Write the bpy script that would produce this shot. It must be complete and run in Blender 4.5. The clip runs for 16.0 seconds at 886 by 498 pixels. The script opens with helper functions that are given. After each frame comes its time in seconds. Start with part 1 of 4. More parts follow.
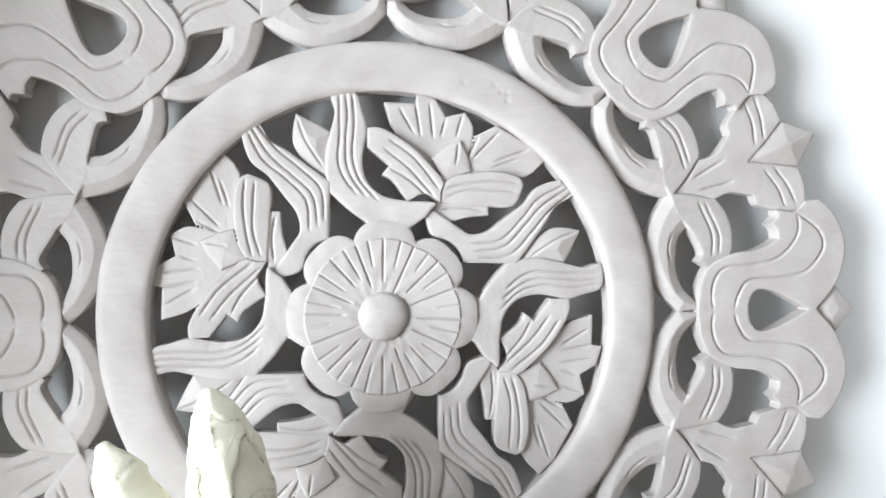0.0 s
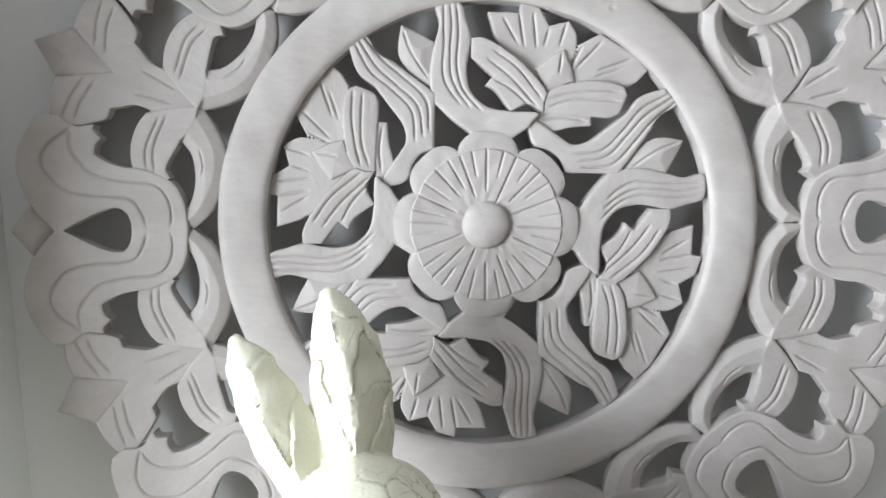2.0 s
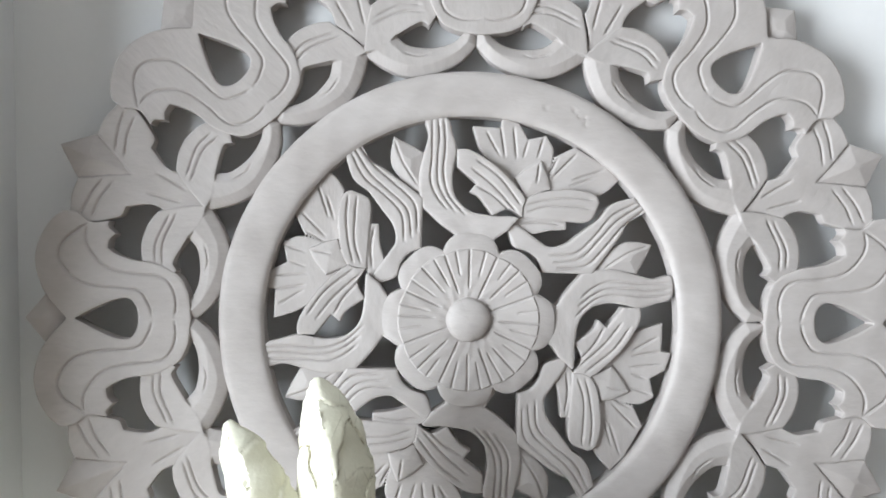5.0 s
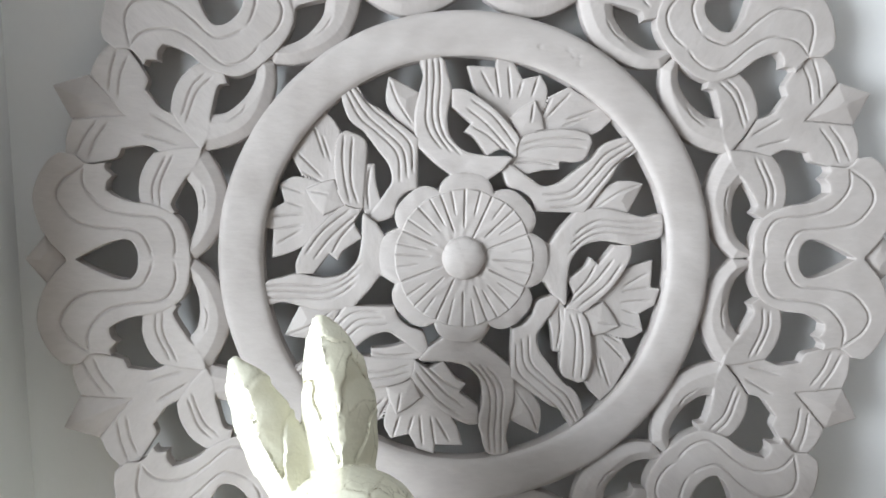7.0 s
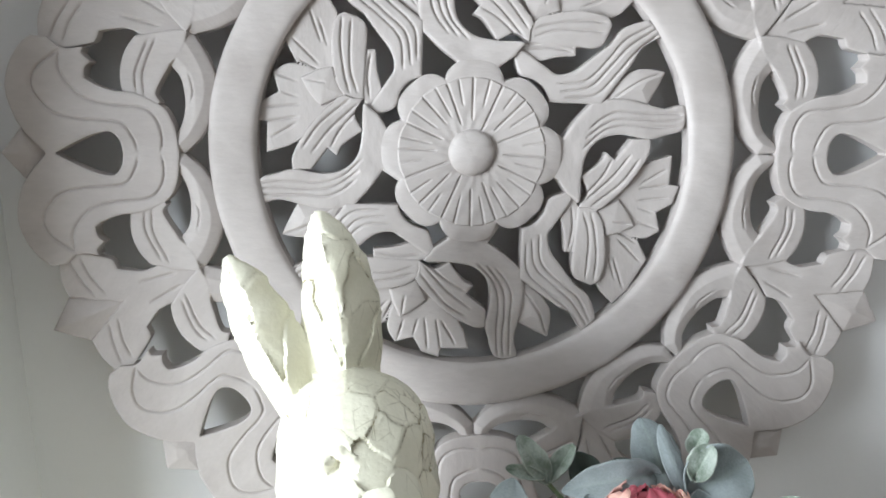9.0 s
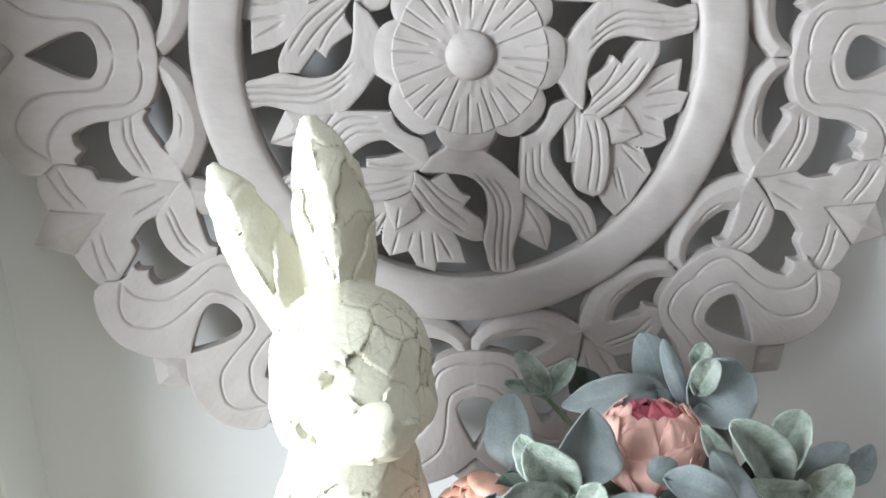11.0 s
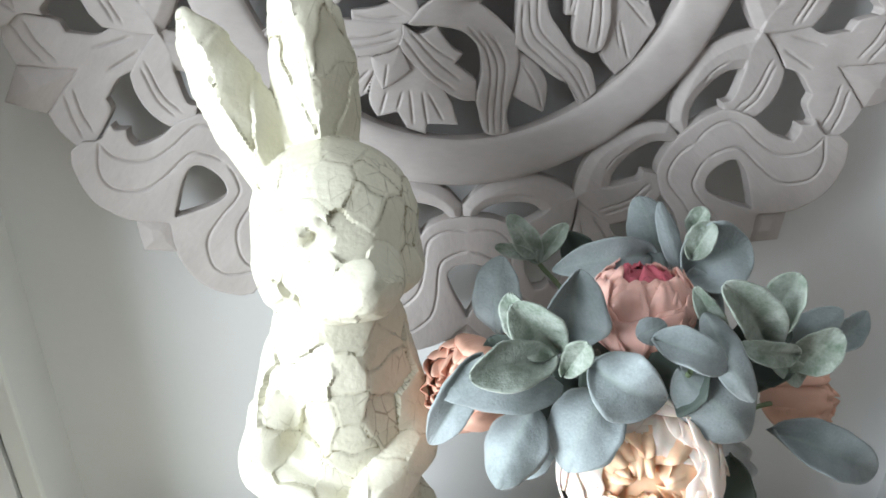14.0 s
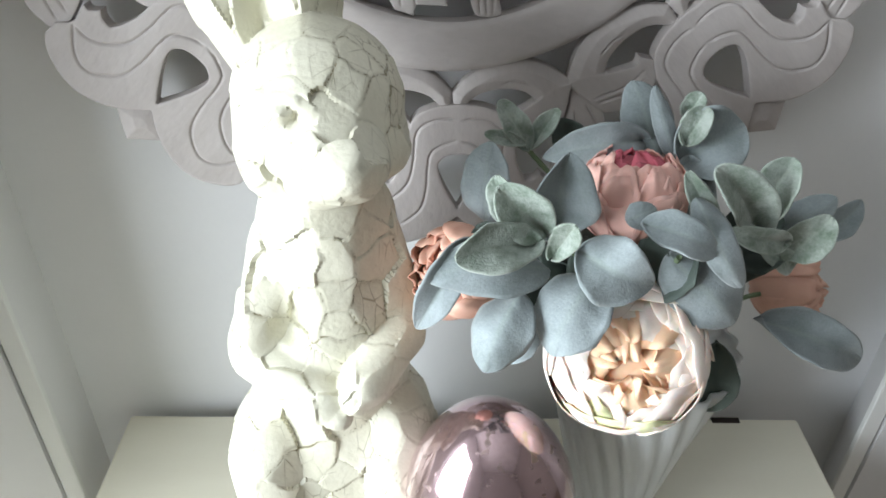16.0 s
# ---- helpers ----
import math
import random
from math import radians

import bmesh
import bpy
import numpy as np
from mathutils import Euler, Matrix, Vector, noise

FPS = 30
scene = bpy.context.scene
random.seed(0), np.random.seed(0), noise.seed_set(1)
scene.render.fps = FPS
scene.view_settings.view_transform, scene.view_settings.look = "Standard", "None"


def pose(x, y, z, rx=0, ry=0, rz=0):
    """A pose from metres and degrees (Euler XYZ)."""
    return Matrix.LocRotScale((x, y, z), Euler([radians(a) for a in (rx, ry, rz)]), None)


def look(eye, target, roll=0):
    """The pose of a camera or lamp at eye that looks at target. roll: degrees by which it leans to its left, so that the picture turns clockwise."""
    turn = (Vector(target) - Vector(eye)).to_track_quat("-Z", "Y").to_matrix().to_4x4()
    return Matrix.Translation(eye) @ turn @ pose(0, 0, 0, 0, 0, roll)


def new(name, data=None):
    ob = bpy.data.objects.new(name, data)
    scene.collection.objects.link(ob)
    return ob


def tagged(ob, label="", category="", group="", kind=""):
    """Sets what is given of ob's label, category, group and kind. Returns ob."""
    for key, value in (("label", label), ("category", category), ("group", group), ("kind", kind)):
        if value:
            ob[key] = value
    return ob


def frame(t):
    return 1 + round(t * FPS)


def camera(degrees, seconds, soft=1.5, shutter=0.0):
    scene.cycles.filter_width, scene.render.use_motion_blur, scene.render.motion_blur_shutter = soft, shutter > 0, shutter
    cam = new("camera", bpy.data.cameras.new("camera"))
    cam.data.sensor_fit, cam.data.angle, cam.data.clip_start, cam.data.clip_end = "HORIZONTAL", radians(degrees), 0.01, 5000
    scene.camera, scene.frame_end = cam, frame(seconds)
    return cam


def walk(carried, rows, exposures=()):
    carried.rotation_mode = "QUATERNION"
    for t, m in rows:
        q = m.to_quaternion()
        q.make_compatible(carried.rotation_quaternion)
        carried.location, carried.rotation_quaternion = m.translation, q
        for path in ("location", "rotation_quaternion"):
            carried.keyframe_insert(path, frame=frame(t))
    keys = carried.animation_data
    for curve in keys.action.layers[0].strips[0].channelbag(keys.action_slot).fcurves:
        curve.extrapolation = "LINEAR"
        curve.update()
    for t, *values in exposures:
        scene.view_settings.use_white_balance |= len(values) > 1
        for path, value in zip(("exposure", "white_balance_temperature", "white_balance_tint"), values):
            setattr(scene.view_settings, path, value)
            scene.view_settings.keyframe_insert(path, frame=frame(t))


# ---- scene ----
cam = camera(60.5, 16.0, soft=1.7)
PATH = [
    (0, (-0.029, -0.476, 1.244), (0.225, 1.507, 1.239), -0.5),
    (0.5, (-0.029, -0.484, 1.24), (0.191, 1.502, 1.152), -0.5),
    (1, (-0.036, -0.487, 1.238), (0.142, 1.5, 1.09), -0.5),
    (1.5, (-0.042, -0.489, 1.236), (0.068, 1.499, 1.042), -0.6),
    (2, (-0.049, -0.488, 1.236), (0.012, 1.5, 1.031), -0.5),
    (2.5, (-0.052, -0.49, 1.237), (-0.027, 1.503, 1.077), -0.6),
    (3, (-0.053, -0.494, 1.238), (-0.024, 1.504, 1.163), -0.4),
    (3.5, (-0.05, -0.499, 1.243), (-0.003, 1.5, 1.204), 0.0),
    (4, (-0.046, -0.507, 1.241), (0.009, 1.492, 1.289), 0.5),
    (6.3, (-0.035, -0.539, 1.254), (0.028, 1.458, 1.165), 0.5),
    (6.5, (-0.038, -0.539, 1.251), (0.037, 1.457, 1.145), 0.4),
    (7, (-0.048, -0.534, 1.246), (0.053, 1.458, 1.102), 0.2),
    (7.5, (-0.052, -0.525, 1.244), (0.061, 1.461, 1.036), 0.3),
    (8, (-0.053, -0.516, 1.242), (0.061, 1.462, 0.968), 0.2),
    (8.5, (-0.053, -0.51, 1.237), (0.055, 1.46, 0.907), 0.3),
    (10.8, (-0.055, -0.486, 1.22), (0.075, 1.437, 0.683), 0.2),
    (11, (-0.054, -0.485, 1.219), (0.071, 1.43, 0.653), 0.3),
    (11.5, (-0.053, -0.48, 1.215), (0.063, 1.418, 0.596), 0.2),
    (12, (-0.052, -0.477, 1.211), (0.075, 1.405, 0.546), 0.2),
    (12.5, (-0.05, -0.477, 1.209), (0.081, 1.39, 0.504), 0.1),
    (13, (-0.049, -0.477, 1.206), (0.076, 1.372, 0.456), 0.2),
    (13.5, (-0.046, -0.476, 1.202), (0.074, 1.354, 0.405), 0.3),
    (14, (-0.044, -0.475, 1.199), (0.065, 1.335, 0.355), 0.5),
    (14.5, (-0.041, -0.474, 1.196), (0.061, 1.311, 0.299), 0.5),
    (15, (-0.038, -0.473, 1.192), (0.064, 1.277, 0.23), 0.6),
    (15.5, (-0.039, -0.474, 1.188), (0.065, 1.252, 0.182), 0.7),
    (16, (-0.038, -0.475, 1.184), (0.071, 1.222, 0.132), 0.7),
]
MID = 1.2            # height of the carved panel's centre
LEAN_BACK = -3.5     # the panel leans back against the wall
TILTED = pose(0, 0, MID) @ pose(0, 0, 0, LEAN_BACK) @ pose(0, 0, -MID)
EXPOSURES = [(0.0, 0.47), (0.25, 0.33), (0.5, 0.2), (1.0, 0.04), (1.5, 0.09), (4.0, 0.11), (8.5, 0.11), (12.0, 0.03), (16.0, -0.2)]
walk(cam, [(t, TILTED @ look(eye, target, roll)) for t, eye, target, roll in PATH], EXPOSURES)

# ---- light: one tall window to the side, in front of the niche ----
world = bpy.data.worlds.new("world")
scene.world = world
world.use_nodes = True
wn = world.node_tree.nodes
sky = wn.new("ShaderNodeTexSky")
sky.sky_type, sky.sun_disc = "NISHITA", False
sky.sun_elevation, sky.sun_rotation = radians(40), radians(200)
wn["Background"].inputs["Strength"].default_value = 0.1
world.node_tree.links.new(sky.outputs[0], wn["Background"].inputs["Color"])


def window_light(name, m, width, height, power, colour):
    lamp = bpy.data.lights.new(name, "AREA")
    lamp.shape, lamp.size, lamp.size_y, lamp.energy, lamp.color = "RECTANGLE", width, height, power, colour
    ob = new(name, lamp)
    ob.matrix_world = m
    return ob


WIN = (-1.15, -0.76, 1.10)   # the window's centre
window_light("window_daylight", pose(WIN[0] - 0.02, WIN[1], WIN[2], 0, -90, 0), 1.06, 0.96, 70, (0.85, 0.93, 1.0))


# ---- materials ----
def material(name, colour, rough=0.6, metal=0.0, colour2=None, scale=60.0, stretch=(1, 1, 1), bump=0.15, fine=400.0, mix=0.5, sheen=0.0, transmission=0.0, coat=0.0, subsurface=0.0, vary=0.0):
    """Two scales of noise between two colours, and a fine bump."""
    m = bpy.data.materials.new(name)
    m.use_nodes = True
    t = m.node_tree
    b = t.nodes["Principled BSDF"]
    b.inputs["Roughness"].default_value, b.inputs["Metallic"].default_value = rough, metal
    b.inputs["Sheen Weight"].default_value = sheen
    b.inputs["Transmission Weight"].default_value = transmission
    b.inputs["Coat Weight"].default_value = coat
    if subsurface:
        b.inputs["Subsurface Weight"].default_value = subsurface
        b.inputs["Subsurface Radius"].default_value = (0.006, 0.0035, 0.0025)
    co = t.nodes.new("ShaderNodeTexCoord")
    mp = t.nodes.new("ShaderNodeMapping")
    mp.inputs["Scale"].default_value = stretch
    t.links.new(co.outputs["Object"], mp.inputs["Vector"])
    big, small = t.nodes.new("ShaderNodeTexNoise"), t.nodes.new("ShaderNodeTexNoise")
    big.inputs["Scale"].default_value, big.inputs["Detail"].default_value = scale, 5
    small.inputs["Scale"].default_value, small.inputs["Detail"].default_value = fine, 4
    for n in (big, small):
        t.links.new(mp.outputs[0], n.inputs["Vector"])
    ramp = t.nodes.new("ShaderNodeMapRange")
    ramp.inputs["From Min"].default_value, ramp.inputs["From Max"].default_value = 0.3, 0.7
    ramp.inputs["To Max"].default_value = mix
    add = t.nodes.new("ShaderNodeMath")
    add.operation = "MULTIPLY_ADD"
    add.inputs[1].default_value = 0.35
    t.links.new(small.outputs["Fac"], add.inputs[0])
    t.links.new(big.outputs["Fac"], add.inputs[2])
    sub = t.nodes.new("ShaderNodeMath")
    sub.operation, sub.inputs[1].default_value = "SUBTRACT", 0.17
    t.links.new(add.outputs[0], sub.inputs[0])
    t.links.new(sub.outputs[0], ramp.inputs["Value"])
    mixer = t.nodes.new("ShaderNodeMix")
    mixer.data_type = "RGBA"
    mixer.inputs["A"].default_value = (*colour, 1)
    mixer.inputs["B"].default_value = (*(colour2 or [c * 0.8 for c in colour]), 1)
    t.links.new(ramp.outputs[0], mixer.inputs["Factor"])
    out = mixer.outputs["Result"]
    if vary:
        info = t.nodes.new("ShaderNodeObjectInfo")
        span = t.nodes.new("ShaderNodeMapRange")
        span.inputs["To Min"].default_value, span.inputs["To Max"].default_value = 1 - vary, 1 + vary
        t.links.new(info.outputs["Random"], span.inputs["Value"])
        hsv = t.nodes.new("ShaderNodeHueSaturation")
        t.links.new(span.outputs[0], hsv.inputs["Value"])
        t.links.new(out, hsv.inputs["Color"])
        out = hsv.outputs[0]
    t.links.new(out, b.inputs["Base Color"])
    bp = t.nodes.new("ShaderNodeBump")
    bp.inputs["Strength"].default_value, bp.inputs["Distance"].default_value = bump, 0.001
    t.links.new(small.outputs["Fac"], bp.inputs["Height"])
    t.links.new(bp.outputs[0], b.inputs["Normal"])
    return m


CARVED = material("whitewashed_wood", (0.462, 0.427, 0.410), 0.6, colour2=(0.375, 0.338, 0.320), scale=14, stretch=(1, 2.2, 1), fine=120, bump=0.42, mix=0.75)
# for the unseen room walls, darkened to cut the bounced fill
ROOM = material("fill_cut_stone_paint", (0.30, 0.275, 0.25), 0.8, colour2=(0.26, 0.24, 0.215), scale=3, bump=0.03)
PLASTER = material("white_wall_paint", (0.75, 0.75, 0.75), 0.7, colour2=(0.70, 0.70, 0.705), scale=5, fine=240, bump=0.08)
GLOSS_TRIM = material("white_gloss_paint", (0.78, 0.79, 0.77), 0.4, colour2=(0.72, 0.73, 0.71), scale=6, fine=120, bump=0.05)
CREAM = material("cream_painted_wood", (0.74, 0.71, 0.59), 0.5, colour2=(0.68, 0.645, 0.52), scale=7, stretch=(1, 5, 1), fine=150, bump=0.06)
DARK_METAL = material("dark_metal", (0.03, 0.022, 0.018), 0.5, 0.6)
FLOOR_WOOD = material("floor_boards", (0.3, 0.22, 0.15), 0.5, colour2=(0.2, 0.14, 0.09), scale=4, stretch=(1, 12, 1))
CEILING = material("ceiling_paint", (0.8, 0.8, 0.79), 0.8, scale=3, bump=0.02)
LEAF = material("grey_green_leaf", (0.285, 0.325, 0.335), 0.8, colour2=(0.15, 0.18, 0.178), scale=45, fine=700, bump=0.35, mix=0.85, sheen=0.3, vary=0.2)
FUZZY = material("frosted_green_leaf", (0.36, 0.405, 0.36), 0.85, colour2=(0.12, 0.17, 0.12), scale=110, fine=700, bump=0.6, sheen=0.4, mix=1.0, vary=0.15)
# near-black green: the shade between the leaves is put into this colour
SHADE_DARK_LEAF = material("shade_dark_green_leaf", (0.055, 0.075, 0.062), 0.7, colour2=(0.035, 0.052, 0.042), scale=50, fine=600, sheen=0.15, vary=0.15)
STEM = material("green_stem", (0.16, 0.22, 0.12), 0.6, scale=80)
PINK = material("pink_petal", (0.78, 0.48, 0.41), 0.7, colour2=(0.70, 0.38, 0.32), scale=50, fine=500, bump=0.15, subsurface=0.15, vary=0.07)
ROSE = material("deep_rose_petal", (0.55, 0.12, 0.16), 0.7, scale=60, fine=500, vary=0.1)
BLUSH = material("blush_white_petal", (0.86, 0.76, 0.69), 0.7, colour2=(0.84, 0.68, 0.58), scale=40, fine=500, bump=0.15, subsurface=0.4, vary=0.05)
APRICOT = material("apricot_petal", (0.88, 0.62, 0.43), 0.7, colour2=(0.85, 0.50, 0.30), scale=50, fine=500, bump=0.15, subsurface=0.4, vary=0.08)
LIME = material("lime_tinged_petal", (0.70, 0.72, 0.38), 0.7, colour2=(0.80, 0.74, 0.56), scale=40, fine=500, subsurface=0.1)
PEACH = material("peach_petal", (0.76, 0.46, 0.35), 0.7, colour2=(0.68, 0.37, 0.27), scale=50, fine=500, subsurface=0.1, vary=0.08)
GLASS = material("ribbed_clear_glass", (0.95, 0.96, 0.96), 0.28, colour2=(0.9, 0.92, 0.92), transmission=0.68, bump=0.05, scale=20)


def statue_paint():
    """Crackled antique cream paint: brown wood shows in the seams between the chiselled facets."""
    m = material("crackled_cream_paint", (0.76, 0.735, 0.605), 0.5, colour2=(0.65, 0.63, 0.495), scale=26, fine=260, bump=0.45, mix=0.9)
    t = m.node_tree
    b = t.nodes["Principled BSDF"]
    base = b.inputs["Base Color"].links[0].from_socket
    seam = t.nodes.new("ShaderNodeAttribute")
    seam.attribute_name = "seam"
    noise_tex = t.nodes.new("ShaderNodeTexNoise")
    noise_tex.inputs["Scale"].default_value, noise_tex.inputs["Detail"].default_value = 38, 8
    co = t.nodes.new("ShaderNodeTexCoord")
    t.links.new(co.outputs["Object"], noise_tex.inputs["Vector"])
    # seams wear unevenly: the noise decides where the wood shows
    wear = t.nodes.new("ShaderNodeMapRange")
    wear.inputs["From Min"].default_value, wear.inputs["From Max"].default_value = 0.32, 0.62
    t.links.new(noise_tex.outputs["Fac"], wear.inputs["Value"])
    # where the wear is deep the seam is broad, where there is none the paint closes over it
    line = t.nodes.new("ShaderNodeMath")
    line.operation, line.inputs[1].default_value = "MULTIPLY", 0.24
    t.links.new(wear.outputs[0], line.inputs[0])
    less = t.nodes.new("ShaderNodeMath")
    less.operation = "SUBTRACT"
    t.links.new(line.outputs[0], less.inputs[0])
    t.links.new(seam.outputs["Fac"], less.inputs[1])
    core = t.nodes.new("ShaderNodeMath")
    core.operation, core.use_clamp, core.inputs[1].default_value = "MULTIPLY", True, 7.0
    t.links.new(less.outputs[0], core.inputs[0])
    near = t.nodes.new("ShaderNodeMath")
    near.operation, near.inputs[0].default_value = "SUBTRACT", 1.0
    t.links.new(seam.outputs["Fac"], near.inputs[1])
    halo = t.nodes.new("ShaderNodeMath")
    halo.operation = "MULTIPLY"
    tight = t.nodes.new("ShaderNodeMath")
    tight.operation, tight.inputs[1].default_value = "POWER", 2.5
    t.links.new(near.outputs[0], tight.inputs[0])
    t.links.new(tight.outputs[0], halo.inputs[0])
    t.links.new(wear.outputs[0], halo.inputs[1])
    faint = t.nodes.new("ShaderNodeMath")
    faint.operation, faint.inputs[1].default_value = "MULTIPLY", 0.36
    t.links.new(halo.outputs[0], faint.inputs[0])
    mul = t.nodes.new("ShaderNodeMath")
    mul.operation = "MAXIMUM"
    t.links.new(core.outputs[0], mul.inputs[0])
    t.links.new(faint.outputs[0], mul.inputs[1])
    tone = t.nodes.new("ShaderNodeAttribute")
    tone.attribute_name = "tone"
    toned = t.nodes.new("ShaderNodeMix")
    toned.data_type = "RGBA"
    toned.inputs["B"].default_value = (0.60, 0.585, 0.475, 1)
    t.links.new(base, toned.inputs["A"])
    t.links.new(tone.outputs["Fac"], toned.inputs["Factor"])
    base = toned.outputs["Result"]
    # fine short cracks
    vor = t.nodes.new("ShaderNodeTexVoronoi")
    vor.feature, vor.inputs["Scale"].default_value = "DISTANCE_TO_EDGE", 70
    mpv = t.nodes.new("ShaderNodeMapping")
    mpv.inputs["Scale"].default_value = (1.6, 1.6, 0.5)
    t.links.new(co.outputs["Object"], mpv.inputs["Vector"])
    t.links.new(mpv.outputs[0], vor.inputs["Vector"])
    crack = t.nodes.new("ShaderNodeMapRange")
    crack.inputs["From Max"].default_value = 0.035
    crack.inputs["To Min"].default_value, crack.inputs["To Max"].default_value = 0.75, 0.0
    t.links.new(vor.outputs["Distance"], crack.inputs["Value"])
    gate = t.nodes.new("ShaderNodeMapRange")
    gate.inputs["From Min"].default_value, gate.inputs["From Max"].default_value = 0.50, 0.64
    t.links.new(noise_tex.outputs["Fac"], gate.inputs["Value"])
    mul2 = t.nodes.new("ShaderNodeMath")
    mul2.operation = "MULTIPLY"
    t.links.new(crack.outputs[0], mul2.inputs[0])
    t.links.new(gate.outputs[0], mul2.inputs[1])
    top = t.nodes.new("ShaderNodeMath")
    top.operation = "MAXIMUM"
    t.links.new(mul.outputs[0], top.inputs[0])
    t.links.new(mul2.outputs[0], top.inputs[1])
    mixer = t.nodes.new("ShaderNodeMix")
    mixer.data_type = "RGBA"
    mixer.inputs["B"].default_value = (0.20, 0.17, 0.085, 1)
    t.links.new(base, mixer.inputs["A"])
    t.links.new(top.outputs[0], mixer.inputs["Factor"])
    t.links.new(mixer.outputs["Result"], b.inputs["Base Color"])
    return m


def mercury():
    """Silvered glass with a mauve tint, worn through in small specks."""
    m = material("mauve_mercury_glass", (0.62, 0.45, 0.47), 0.12, 0.9, colour2=(0.36, 0.25, 0.27), scale=18, stretch=(1, 1, 0.35), fine=350, bump=0.05, mix=0.8, coat=0.6)
    t = m.node_tree
    b = t.nodes["Principled BSDF"]
    base = b.inputs["Base Color"].links[0].from_socket
    co = t.nodes.new("ShaderNodeTexCoord")
    speck = t.nodes.new("ShaderNodeTexNoise")
    speck.inputs["Scale"].default_value, speck.inputs["Detail"].default_value = 130, 8
    t.links.new(co.outputs["Object"], speck.inputs["Vector"])
    hole = t.nodes.new("ShaderNodeMapRange")
    hole.inputs["From Min"].default_value, hole.inputs["From Max"].default_value = 0.60, 0.68
    t.links.new(speck.outputs["Fac"], hole.inputs["Value"])
    mixer = t.nodes.new("ShaderNodeMix")
    mixer.data_type = "RGBA"
    mixer.inputs["B"].default_value = (0.30, 0.22, 0.20, 1)
    t.links.new(base, mixer.inputs["A"])
    t.links.new(hole.outputs[0], mixer.inputs["Factor"])
    t.links.new(mixer.outputs["Result"], b.inputs["Base Color"])
    dull = t.nodes.new("ShaderNodeMapRange")
    dull.inputs["To Min"].default_value, dull.inputs["To Max"].default_value = 0.12, 0.5
    t.links.new(hole.outputs[0], dull.inputs["Value"])
    t.links.new(dull.outputs[0], b.inputs["Roughness"])
    return m


def paler(m, key, colour, amount):
    """Mixes a paler colour in where the leaf's own rim or rib runs."""
    t = m.node_tree
    b = t.nodes["Principled BSDF"]
    base = b.inputs["Base Color"].links[0].from_socket
    at = t.nodes.new("ShaderNodeAttribute")
    at.attribute_name = key
    k = t.nodes.new("ShaderNodeMath")
    k.operation, k.inputs[1].default_value = "MULTIPLY", amount
    t.links.new(at.outputs["Fac"], k.inputs[0])
    mixer = t.nodes.new("ShaderNodeMix")
    mixer.data_type = "RGBA"
    mixer.inputs["B"].default_value = (*colour, 1)
    t.links.new(base, mixer.inputs["A"])
    t.links.new(k.outputs[0], mixer.inputs["Factor"])
    t.links.new(mixer.outputs["Result"], b.inputs["Base Color"])


paler(FUZZY, "rim", (0.55, 0.60, 0.53), 0.25)
paler(FUZZY, "rib", (0.48, 0.54, 0.46), 0.5)
paler(LEAF, "rim", (0.40, 0.45, 0.45), 0.25)
paler(LEAF, "rib", (0.30, 0.36, 0.31), 0.45)
STATUE = statue_paint()
MERCURY = mercury()


# ---- mesh helpers ----
def mesh_of(name, verts, faces, mat, smooth=False):
    me = bpy.data.meshes.new(name)
    me.from_pydata([tuple(v) for v in verts], [], [tuple(f) for f in faces])
    me.materials.append(mat)
    if smooth:
        me.shade_smooth()
    me.update()
    return me


def thing(name, m, label="", category="", group="", kind=""):
    ob = new(name)
    ob.matrix_world = m
    ob.empty_display_size = 0.05
    return tagged(ob, label, category, group, kind)


def part_mesh(name, me, parent, label=""):
    ob = new(name, me)
    ob.parent = parent
    return tagged(ob, label)


def part(name, bm, mat, parent, label="", smooth=False):
    me = bpy.data.meshes.new(name)
    bm.to_mesh(me)
    bm.free()
    me.materials.append(mat)
    if smooth:
        me.shade_smooth()
    return part_mesh(name, me, parent, label)


def block(x0, x1, y0, y1, z0, z1, bevel=0.0):
    bm = bmesh.new()
    bmesh.ops.create_cube(bm, size=1, matrix=Matrix.Translation(((x0 + x1) / 2, (y0 + y1) / 2, (z0 + z1) / 2)) @ Matrix.Diagonal((x1 - x0, y1 - y0, z1 - z0, 1)))
    if bevel:
        bmesh.ops.bevel(bm, geom=bm.edges[:], offset=bevel, segments=3, affect="EDGES", profile=0.5)
    return bm


def solid(name, bm, mat, label="", category="", kind="structure", smooth=False):
    me = bpy.data.meshes.new(name)
    bm.to_mesh(me)
    bm.free()
    me.materials.append(mat)
    if smooth:
        me.shade_smooth()
    return tagged(new(name, me), label, category, "", kind)


# ---- the room: a shallow niche in a white wall ----
WALL = 0.036
LEFT, RIGHT = -0.331, 0.413
X0, X1, Y0, Y1, TOP = WIN[0], 2.3, -3.2, -0.022, 2.5
solid("wall_niche_back", block(LEFT - 0.1, RIGHT + 0.1, WALL, WALL + 0.1, 0, 2.3), PLASTER, "pale grey-white painted wall at the back of the niche", "wall")


def prism(points, z0, z1):
    """An upright prism over a plan outline."""
    bm = bmesh.new()
    low = [bm.verts.new((x, y, z0)) for x, y in points]
    high = [bm.verts.new((x, y, z1)) for x, y in points]
    bm.faces.new(low[::-1])
    bm.faces.new(high)
    for k in range(len(points)):
        m = (k + 1) % len(points)
        bm.faces.new((low[k], low[m], high[m], high[k]))
    bmesh.ops.recalc_face_normals(bm, faces=bm.faces[:])
    return bm


